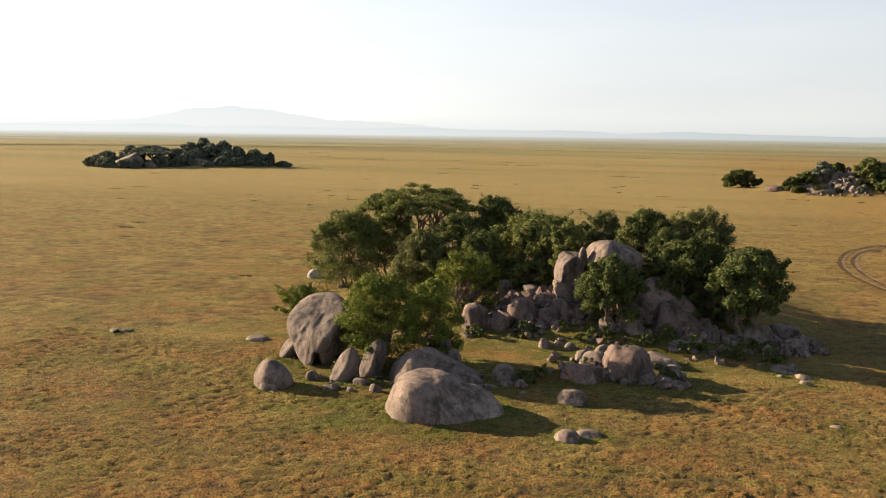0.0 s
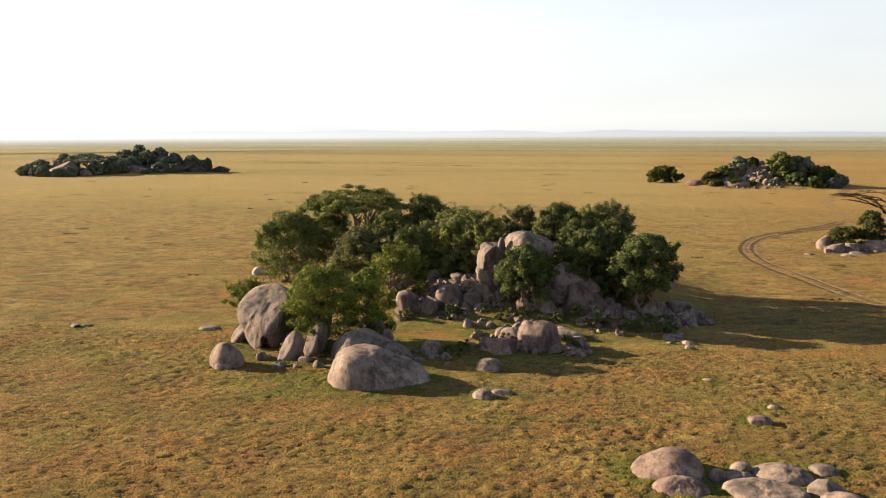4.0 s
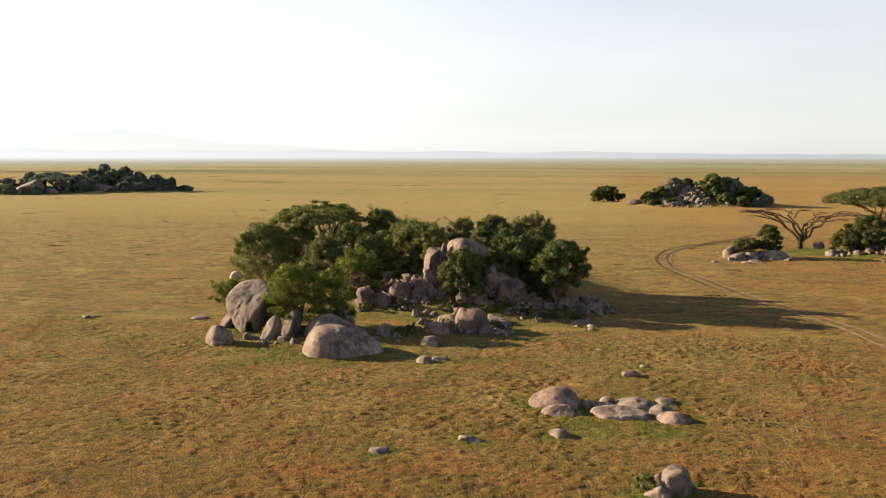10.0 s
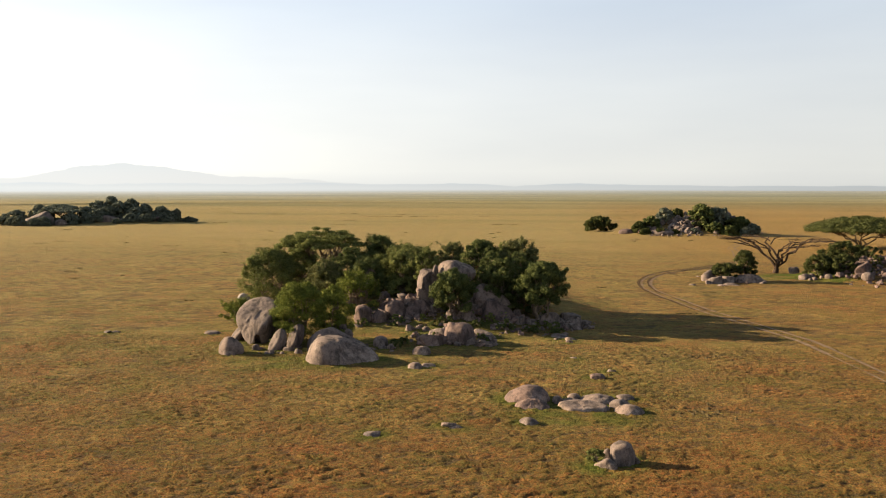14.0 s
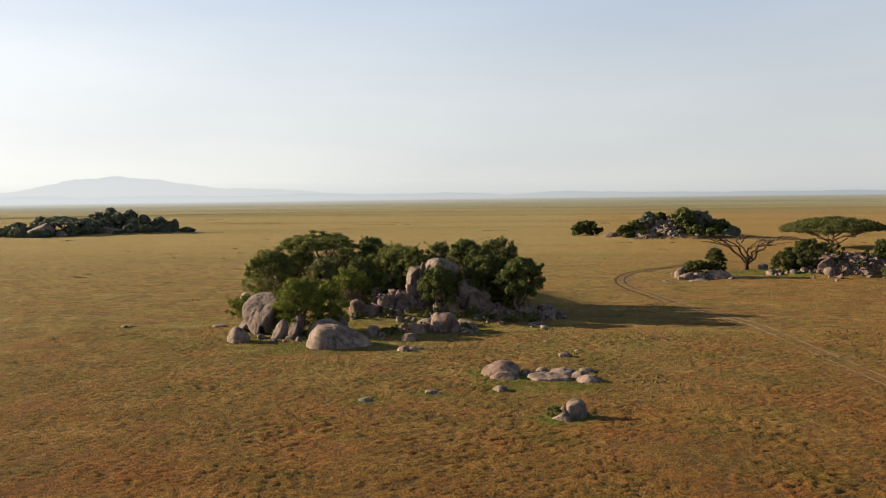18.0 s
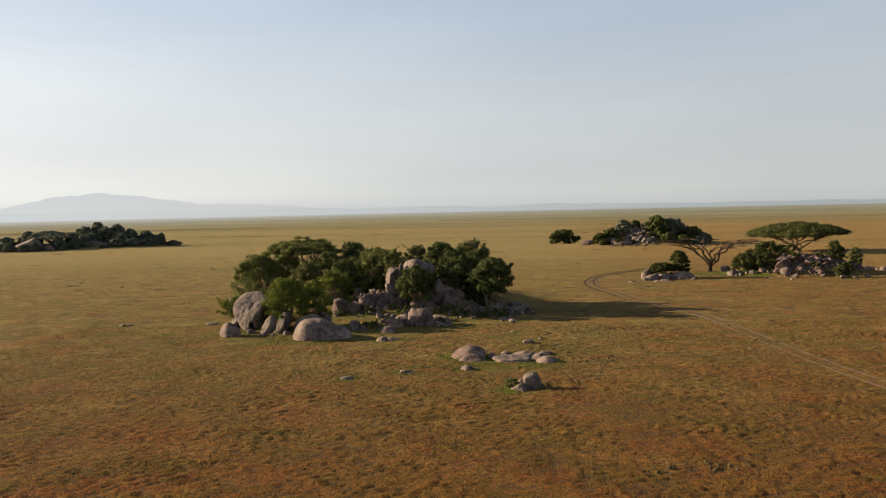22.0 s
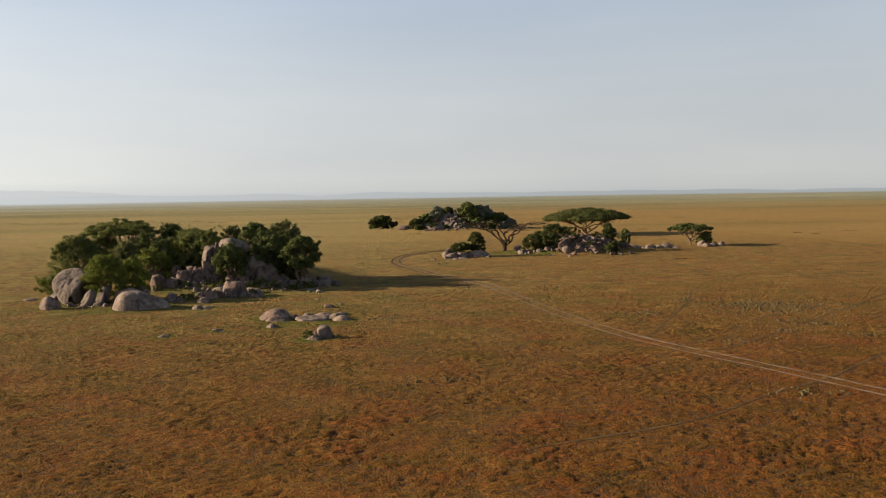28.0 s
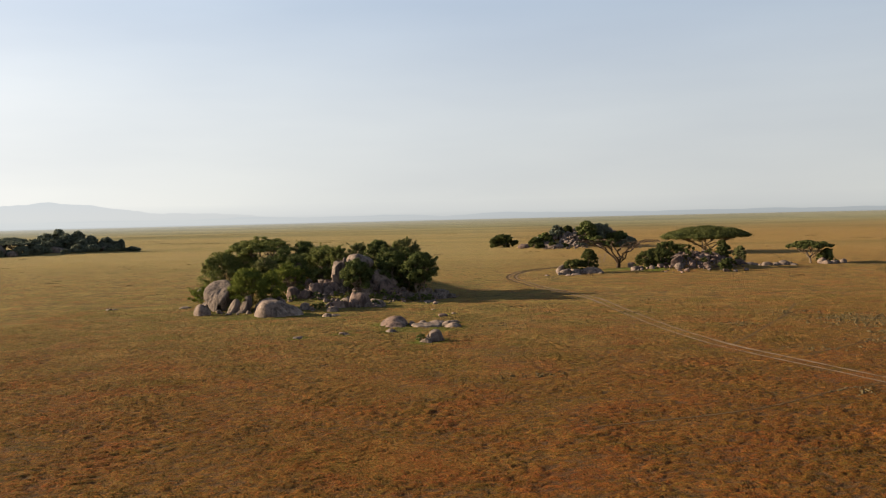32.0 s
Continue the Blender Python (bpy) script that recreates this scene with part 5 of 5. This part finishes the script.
boulder("boulder", "broad bare granite slope below far trees", -184.0, 309, 15.0, 3.0, seed=511, sub=4, lump=0.28, cuts=5, low=-0.1, lean=5, group=LG)
boulder("boulder", "grey granite slope at the wooded outcrop's end", -172.5, 322, 14.0, 3.4, seed=512, sub=4, lump=0.28, cuts=5, low=-0.05, group=LG)
boulder("boulder", "low granite hump under far bushes", -199.0, 297, 5.0, 2.4, seed=513, sub=3, lump=0.12, low=0.25, group=LG)
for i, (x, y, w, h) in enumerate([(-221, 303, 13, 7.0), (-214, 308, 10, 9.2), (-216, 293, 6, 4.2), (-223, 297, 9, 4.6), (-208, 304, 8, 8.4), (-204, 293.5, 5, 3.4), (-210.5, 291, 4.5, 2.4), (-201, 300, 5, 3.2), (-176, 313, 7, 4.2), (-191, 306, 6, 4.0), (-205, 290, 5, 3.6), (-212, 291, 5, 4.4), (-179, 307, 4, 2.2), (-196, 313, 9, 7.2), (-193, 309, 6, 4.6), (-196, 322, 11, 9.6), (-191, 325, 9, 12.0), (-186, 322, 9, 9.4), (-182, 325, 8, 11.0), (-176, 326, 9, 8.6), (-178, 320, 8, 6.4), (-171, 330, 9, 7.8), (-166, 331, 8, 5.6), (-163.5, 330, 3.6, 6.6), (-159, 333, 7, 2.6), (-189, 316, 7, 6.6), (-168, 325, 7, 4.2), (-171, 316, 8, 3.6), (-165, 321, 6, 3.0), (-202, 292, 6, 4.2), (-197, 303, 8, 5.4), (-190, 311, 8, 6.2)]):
    shrub("bush", "tree of a far wooded outcrop, its leaves greyed by painted haze", x, y, w, h * 0.86, seed=80 + i, mat=LEAF_HAZED, skirt=0.0, clumps=90, per=60, size=0.40, stems=3, fine=1.5)
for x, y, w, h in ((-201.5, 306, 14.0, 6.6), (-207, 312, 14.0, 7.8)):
    umbrella("acacia_tree", "flat-topped acacia of a far wooded outcrop", x, y, w, h, seed=int(w), mat=LEAF_HAZED, thick=0.25, clumps=110, per=60, size=0.40, fork=0.3)


# ---- vehicle track and game paths ----
def soil_material(name, a, b):
    m, n, l, p = material(name)
    f = noise_node(n, l, 0.9, 5, 0.65)
    l.new(ramp_node(n, l, f, [(0.35, a), (0.62, b)]), p.inputs["Base Color"])
    p.inputs["Roughness"].default_value = 0.95
    p.inputs["Specular IOR Level"].default_value = 0.03
    l.new(bump_node(n, l, noise_node(n, l, 5, 2), 0.5, 0.03), p.inputs["Normal"])
    return m


SOIL = soil_material("dusty_soil", (0.118, 0.080, 0.048), (0.205, 0.145, 0.096))
# dark brown that paints the bank's shadow along the track
BANK_SHADE = soil_material("bank_shade_brown", (0.052, 0.034, 0.018), (0.088, 0.056, 0.027))
GAME_SOIL = soil_material("worn_path_soil", (0.070, 0.044, 0.022), (0.125, 0.080, 0.038))


def spline(points, step=0.8):
    pts = [Vector((*p, 0)) for p in points]
    pts = [pts[0] * 2 - pts[1], *pts, pts[-1] * 2 - pts[-2]]
    out = []
    for a, b, c, d in zip(pts, pts[1:], pts[2:], pts[3:]):
        n = max(2, int((c - b).length / step))
        for i in range(n):
            t = i / n
            out.append(0.5 * (2 * b + (c - a) * t + (2 * a - 5 * b + 4 * c - d) * t * t + (3 * b - a - 3 * c + d) * t ** 3))
    return out


def ribbon(name, line, offset, width, lift, crown, mat, seed):
    """A strip along a line on the ground: crown raises (or sinks) its middle."""
    vs, fs = [], []
    for i, p in enumerate(line):
        d = (line[min(i + 1, len(line) - 1)] - line[max(i - 1, 0)]).normalized()
        side = Vector((d.y, -d.x, 0))
        s = i * 0.8
        wob = 0.10 * noise.noise(Vector((s * 0.25, seed, 0)))
        wd = width * max(0.2, 1 + 0.8 * noise.noise(Vector((s * 0.4, seed, 7))) + 0.5 * noise.noise(Vector((s * 0.09, seed, 3))))
        for k, e in enumerate((-0.5, -0.2, 0.2, 0.5)):
            q = p + side * (offset + wob + e * wd)
            vs.append((q.x, q.y, float(height(q.x, q.y)) + lift + (crown if k in (1, 2) else 0)))
        if i:
            o = (i - 1) * 4
            fs += [(o + k, o + k + 1, o + k + 5, o + k + 4) for k in range(3)]
    return np_mesh(name, vs, fs, mat)


track_line = spline([(70, 275), (66, 260), (56.3, 231.6), (48, 208.6), (46.4, 196.1), (43.5, 178), (42.1, 168.1), (36.3, 157.1), (30, 148.9), (24.6, 142.3), (20.7, 135.5), (18.0, 126), (17.3, 116), (18.3, 108), (20.0, 100.7), (22.2, 91.5), (25.1, 82.9), (27.8, 74.3), (29.2, 68.7), (31.2, 51), (33.0, 37), (34.7, 28), (36.6, 21), (39.5, 13.8), (42.6, 6.5), (45.6, -1), (52, -16), (60, -36)])
track = new("vehicle_track")
tagged(track, "pale twin-rutted vehicle track winding through the grass", "track", kind="structure")
for off in (-0.75, 0.75):
    for y0, y1, w in ((-40, 27, 0.32), (26, 64, 0.22), (63, 160, 0.46), (159, 280, 0.36)):
        part("rut", ribbon("rut", [p for p in track_line if y0 < p.y < y1], off, w, 0.06, -0.012, SOIL, 3 + off), track)
# dark strips laid along the bend in place of its bank's cast shadow
bend = [p for p in track_line if 92 < p.y < 165]
for off, w in ((1.14, 0.48), (-0.40, 0.32)):
    part("shade_strip", ribbon("shade_strip", bend, off, w, 0.085, -0.01, BANK_SHADE, 50 + off), track)
TROD = [(track_line, 1.1)]
for i, pts in enumerate(([(20, -9), (28, -6.1), (32.3, -3.8), (37.9, 0.6), (43.4, 3.9), (51.9, 11.1), (62, 20)], [(36.5, 22.5), (38.6, 25.8), (44.2, 35.7), (49.9, 46.4), (56, 60)], [(40, 16), (44.2, 18.4), (58.9, 31.8), (68.3, 40.6), (80, 52)])):
    TROD.append((spline(pts, 0.3), 0.22))
    tagged(new("game_path", ribbon("game_path", spline(pts), 0, 0.17, 0.045, -0.01, GAME_SOIL, 60 + i)), "narrow dark game path trodden through grass", "path", kind="structure")


# ---- grass ----
def clods(name, label, xs, ys, size, mat, seed):
    """Low cushions of short grass: each a small ragged mound."""
    rs = np.random.RandomState(seed)
    n = len(xs)
    r = size * rs.uniform(0.5, 1.5, n)
    a = rs.uniform(0, 2 * math.pi, (n, 1)) + np.arange(5) * (2 * math.pi / 5) + rs.uniform(-0.4, 0.4, (n, 5))
    rr = r[:, None] * rs.uniform(0.6, 1.25, (n, 5))
    v = np.zeros((n, 6, 3))
    v[:, :5, 0] = xs[:, None] + rr * np.cos(a)
    v[:, :5, 1] = ys[:, None] + rr * np.sin(a)
    v[:, 5, 0] = xs + rs.normal(0, 0.25, n) * r
    v[:, 5, 1] = ys + rs.normal(0, 0.25, n) * r
    z = height(xs, ys)
    v[:, :5, 2] = z[:, None] - 0.05
    v[:, 5, 2] = z + 0.11 + r * rs.uniform(0.05, 0.22, n)
    k = np.array([[0, 1, 5], [1, 2, 5], [2, 3, 5], [3, 4, 5], [4, 0, 5]])
    f = (np.arange(n)[:, None, None] * 6 + k).reshape(-1, 3)
    return tagged(new(name, np_mesh(name, v.reshape(-1, 3), f, mat, False)), label, "grass", kind="stuff")


rs = np.random.RandomState(5)


def soften(g, n):
    for _ in range(n):
        g = (g + np.roll(g, 1, 0) + np.roll(g, -1, 0) + np.roll(g, 1, 1) + np.roll(g, -1, 1)) / 5
    return (g - g.mean()) / g.std()


def turf(name, label, x0, x1, y0, y1, step, amp, seed):
    """Short uneven turf: a fine sheet of grass cushions that dips to bare soil along the tracks and at its rim."""
    rs = np.random.RandomState(seed)
    nx, ny = int((x1 - x0) / step), int((y1 - y0) / step)
    x, y = np.meshgrid(np.linspace(x0, x1, nx), np.linspace(y0, y1, ny))
    x = x + rs.uniform(-0.3, 0.3, x.shape) * step
    y = y + rs.uniform(-0.3, 0.3, x.shape) * step
    g = rs.normal(size=x.shape)
    g = 0.75 * soften(g + np.roll(g, 1, 1) + 0.3 * np.roll(g, 2, 1), 0) + 0.6 * rs.normal(size=x.shape)
    gap = np.clip(0.05 - 0.8 * g, 0, 1)
    g = np.clip(g, -0.8, 1.0) * np.clip(1 + 0.2 * soften(rs.normal(size=x.shape), 120), 0.5, 1.5)
    keep = np.ones(x.shape)
    for line, wide in TROD:
        for p in line:
            c, r = int((p.x - x0) / step), int((p.y - y0) / step)
            k = max(1, int(wide / step))
            if -k <= c < nx + k and -k <= r < ny + k:
                keep[max(r - k, 0):r + k + 1, max(c - k, 0):c + k + 1] *= 0.2
    rim = np.minimum(np.minimum(x - x0, x1 - x), np.minimum(y - y0, y1 - y)) / 6.0
    z = height(x, y) + 0.02 + amp * g * keep - 0.35 * np.clip(1 - rim, 0, 1) ** 2
    if step > 0.3:
        gap = gap * np.clip((235 - y) / 90, 0, 1)
    lush = np.zeros(x.shape)
    for px, py, w, strength in LUSH:
        k = int((w * 0.6 + 4) / step)
        c, r = int((px - x0) / step), int((py - y0) / step)
        if -k < c < nx + k and -k < r < ny + k:
            part_of = np.s_[max(r - k, 0):r + k + 1, max(c - k, 0):c + k + 1]
            d = np.hypot(x[part_of] - px, y[part_of] - py) - w * 0.5
            lush[part_of] = np.maximum(lush[part_of], strength * np.clip(1.0 - d / (1.0 + 0.22 * w), 0, 1))
    lush = np.clip(lush * np.clip(1 + 0.35 * soften(rs.normal(size=x.shape), 8), 0.2, 1.4), 0, 1)
    idx = np.arange(nx * ny).reshape(ny, nx)
    q = np.stack([idx[:-1, :-1], idx[:-1, 1:], idx[1:, 1:], idx[1:, :-1]], -1).reshape(-1, 4)
    me = np_mesh(name, np.stack([x, y, z], -1).reshape(-1, 3), q, GROUND)
    me.attributes.new("gap", "FLOAT", "POINT").data.foreach_set("value", gap.ravel().astype(np.float32))
    me.attributes.new("lush", "FLOAT", "POINT").data.foreach_set("value", lush.ravel().astype(np.float32))
    return tagged(new(name, me), label, "grass", kind="stuff")


# where the grass is greener: x, y, width, strength
LUSH = [(x, y, w, 0.65 if x > 2 else 0.6) for x, y, w in ROCKS if y < 112 and w > 0.6]
LUSH += [(-9, 69, 13, 0.45), (-16, 66, 8, 0.5), (-22, 55, 9, 0.45), (3.2, 38.3, 5, 0.5), (7.0, 38.6, 3.5, 0.5), (6, 27.8, 2.4, 0.7), (44, 137, 7, 0.9), (49, 131, 6, 0.7), (39, 134, 5, 0.6)]
turf("grass", "short uneven golden and rust turf of the near plain", -56, 90, -44, 70, 0.22, 0.062, 1)
turf("grass", "short uneven rust-gold turf beside the near plain", -128, -50, -46, 70, 0.42, 0.065, 3)
turf("grass", "short uneven golden turf east of the near plain", 84, 140, -20, 70, 0.46, 0.065, 4)
turf("grass", "short uneven golden turf of the middle plain", -180, 135, 64, 235, 0.56, 0.066, 2)
# dark tussocks on a stony patch and here and there on the plain
TUSSOCK = soil_material("dark_tussock", (0.050, 0.038, 0.018), (0.095, 0.070, 0.034))
fx, fy = [58.5 + rs.normal(0, 3.6, 700), 42.2 + rs.normal(0, 1.4, 70)], [40.5 + rs.normal(0, 3.0, 700), 38.6 + rs.normal(0, 1.2, 70)]
for _ in range(14):
    cx, cy = rs.uniform(14, 78), rs.uniform(-6, 66)
    fx.append(cx + rs.normal(0, 1.5, 26))
    fy.append(cy + rs.normal(0, 0.8, 26))
clods("tussocks", "dark dry tussocks on stony patches of the plain", np.concatenate(fx), np.concatenate(fy), 0.27, TUSSOCK, 4)

# ---- far scrub and hills ----
FAR_STREAKS = [(-95, 415, 8), (-74, 411, 14), (-154, 438, 7), (-200, 470, 7), (-165, 455, 10), (-118, 452, 6), (-20, 330, 6)]
cs, rd = [], []
rng = random.Random(21)


def stroke(x, y, w, drift, r):
    """A low thin brown strip lying across the plain."""
    slope = rng.uniform(-0.08, 0.08)
    for _ in range(int(3 + w / r * 1.3)):
        u = rng.uniform(-1, 1)
        cs.append((x + u * w, y + slope * u * w + rng.gauss(0, drift), -0.02))
        rd.append(r * rng.uniform(0.6, 1.2) * (1.1 - 0.5 * abs(u)))


for i in range(40):
    d, a = 230 * math.exp(rng.uniform(0, 1.3)), rng.uniform(-0.75, 0.75)
    stroke(5 - math.sin(a) * d, -30 + math.cos(a) * d, d * rng.uniform(0.005, 0.016), 0.002 * d, 0.12 + 0.0011 * d)
for x, y, w in FAR_STREAKS:
    stroke(x, y, w, w * 0.2, 0.6)
# short brown strips standing in for small shadows on the middle plain
for i in range(75):
    d, a = rng.uniform(95, 300), rng.uniform(-0.62, 0.62)
    x, y = 3 - math.sin(a) * d, -12 + math.cos(a) * d
    if y > 88 and math.hypot(x + 12, y - 82) > 32:
        stroke(x, y, rng.uniform(0.3, 1.5), 0.12, 0.14)
SCRUB = leaf_material("scrub_brown", (0.070, 0.055, 0.026), (0.110, 0.088, 0.042), (0.150, 0.120, 0.058))
v, f = leaves(np.random.RandomState(8), cs, rd, 26, 0.16, flat=0.10)
tagged(new("scrub", np_mesh("scrub", v, f, SCRUB, False)), "low brown scrub far over the plain, and strips standing in for shadows", "scrub", kind="stuff")


def hills(name, label, radius, a0, a1, top, mat):
    """A far upright strip on the horizon, for hills and for haze; top(a) gives its height at the bearing a."""
    n = 200
    vs, fs = [], []
    for i in range(n + 1):
        d = a0 + (a1 - a0) * i / n
        a = radians(d)
        x, y = 5 + radius * math.cos(a), 60 + radius * math.sin(a)
        vs += [(x, y, -40), (x, y, max(top(d), 0))]
        if i:
            o = 2 * i - 2
            fs.append((o, o + 2, o + 3, o + 1))
    return tagged(new(name, np_mesh(name, vs, fs, mat)), label, "hills", kind="structure")


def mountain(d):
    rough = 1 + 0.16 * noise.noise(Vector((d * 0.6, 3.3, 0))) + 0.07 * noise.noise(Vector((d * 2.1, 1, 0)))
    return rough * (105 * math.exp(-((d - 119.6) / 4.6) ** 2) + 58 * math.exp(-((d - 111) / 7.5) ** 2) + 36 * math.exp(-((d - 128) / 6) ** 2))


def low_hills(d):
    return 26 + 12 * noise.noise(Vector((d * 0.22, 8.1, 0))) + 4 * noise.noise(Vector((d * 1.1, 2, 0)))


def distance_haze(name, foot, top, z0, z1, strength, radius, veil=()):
    """Glowing backdrop of the far distance, its haze put into the emission colour, blended from foot to top with
    height.
    """
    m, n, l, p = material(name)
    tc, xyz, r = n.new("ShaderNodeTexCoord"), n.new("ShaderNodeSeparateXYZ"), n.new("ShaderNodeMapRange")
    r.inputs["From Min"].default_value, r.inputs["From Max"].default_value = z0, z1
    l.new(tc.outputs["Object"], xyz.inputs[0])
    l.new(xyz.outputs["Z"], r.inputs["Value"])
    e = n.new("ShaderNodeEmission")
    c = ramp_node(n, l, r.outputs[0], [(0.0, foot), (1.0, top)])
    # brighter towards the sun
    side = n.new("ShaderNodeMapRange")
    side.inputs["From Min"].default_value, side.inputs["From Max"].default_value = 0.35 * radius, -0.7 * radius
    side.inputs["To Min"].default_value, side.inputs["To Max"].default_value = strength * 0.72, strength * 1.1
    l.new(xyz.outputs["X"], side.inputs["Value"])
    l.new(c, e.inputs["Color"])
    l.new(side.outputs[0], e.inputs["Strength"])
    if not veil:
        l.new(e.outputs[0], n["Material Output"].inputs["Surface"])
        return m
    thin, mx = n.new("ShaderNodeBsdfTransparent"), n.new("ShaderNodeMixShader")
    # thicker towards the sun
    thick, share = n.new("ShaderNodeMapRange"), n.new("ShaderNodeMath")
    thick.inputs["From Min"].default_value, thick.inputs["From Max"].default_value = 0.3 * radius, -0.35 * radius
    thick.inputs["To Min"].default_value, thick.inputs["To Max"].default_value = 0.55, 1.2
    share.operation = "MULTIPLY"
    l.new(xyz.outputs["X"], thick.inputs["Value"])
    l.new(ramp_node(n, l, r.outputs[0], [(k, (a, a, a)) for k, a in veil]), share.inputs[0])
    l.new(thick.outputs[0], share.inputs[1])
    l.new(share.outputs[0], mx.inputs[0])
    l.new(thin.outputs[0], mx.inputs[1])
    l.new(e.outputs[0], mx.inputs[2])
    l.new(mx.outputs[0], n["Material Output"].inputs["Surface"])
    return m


# mountain and hills glow in their own hazed colours
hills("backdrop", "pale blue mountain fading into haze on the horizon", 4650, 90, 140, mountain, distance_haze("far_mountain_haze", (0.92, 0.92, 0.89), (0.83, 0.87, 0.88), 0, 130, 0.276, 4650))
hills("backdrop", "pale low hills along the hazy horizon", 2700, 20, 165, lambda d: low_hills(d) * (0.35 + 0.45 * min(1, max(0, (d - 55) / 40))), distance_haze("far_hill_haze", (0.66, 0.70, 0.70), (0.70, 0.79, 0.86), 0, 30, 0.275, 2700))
# added sheet, glowing and partly transparent, that veils the far plain like haze
hills("backdrop", "see-through glowing sheet standing in for haze over the far plain", 760, 12, 160, lambda d: 30, distance_haze("plain_haze", (0.84, 0.87, 0.86), (0.86, 0.89, 0.88), 0, 30, 0.27, 760, [(0.0, 0.0), (0.10, 0.05), (0.20, 0.16), (0.27, 0.32), (0.32, 0.52), (0.37, 0.78), (0.48, 0.80), (0.62, 0.42), (1.0, 0.0)]))
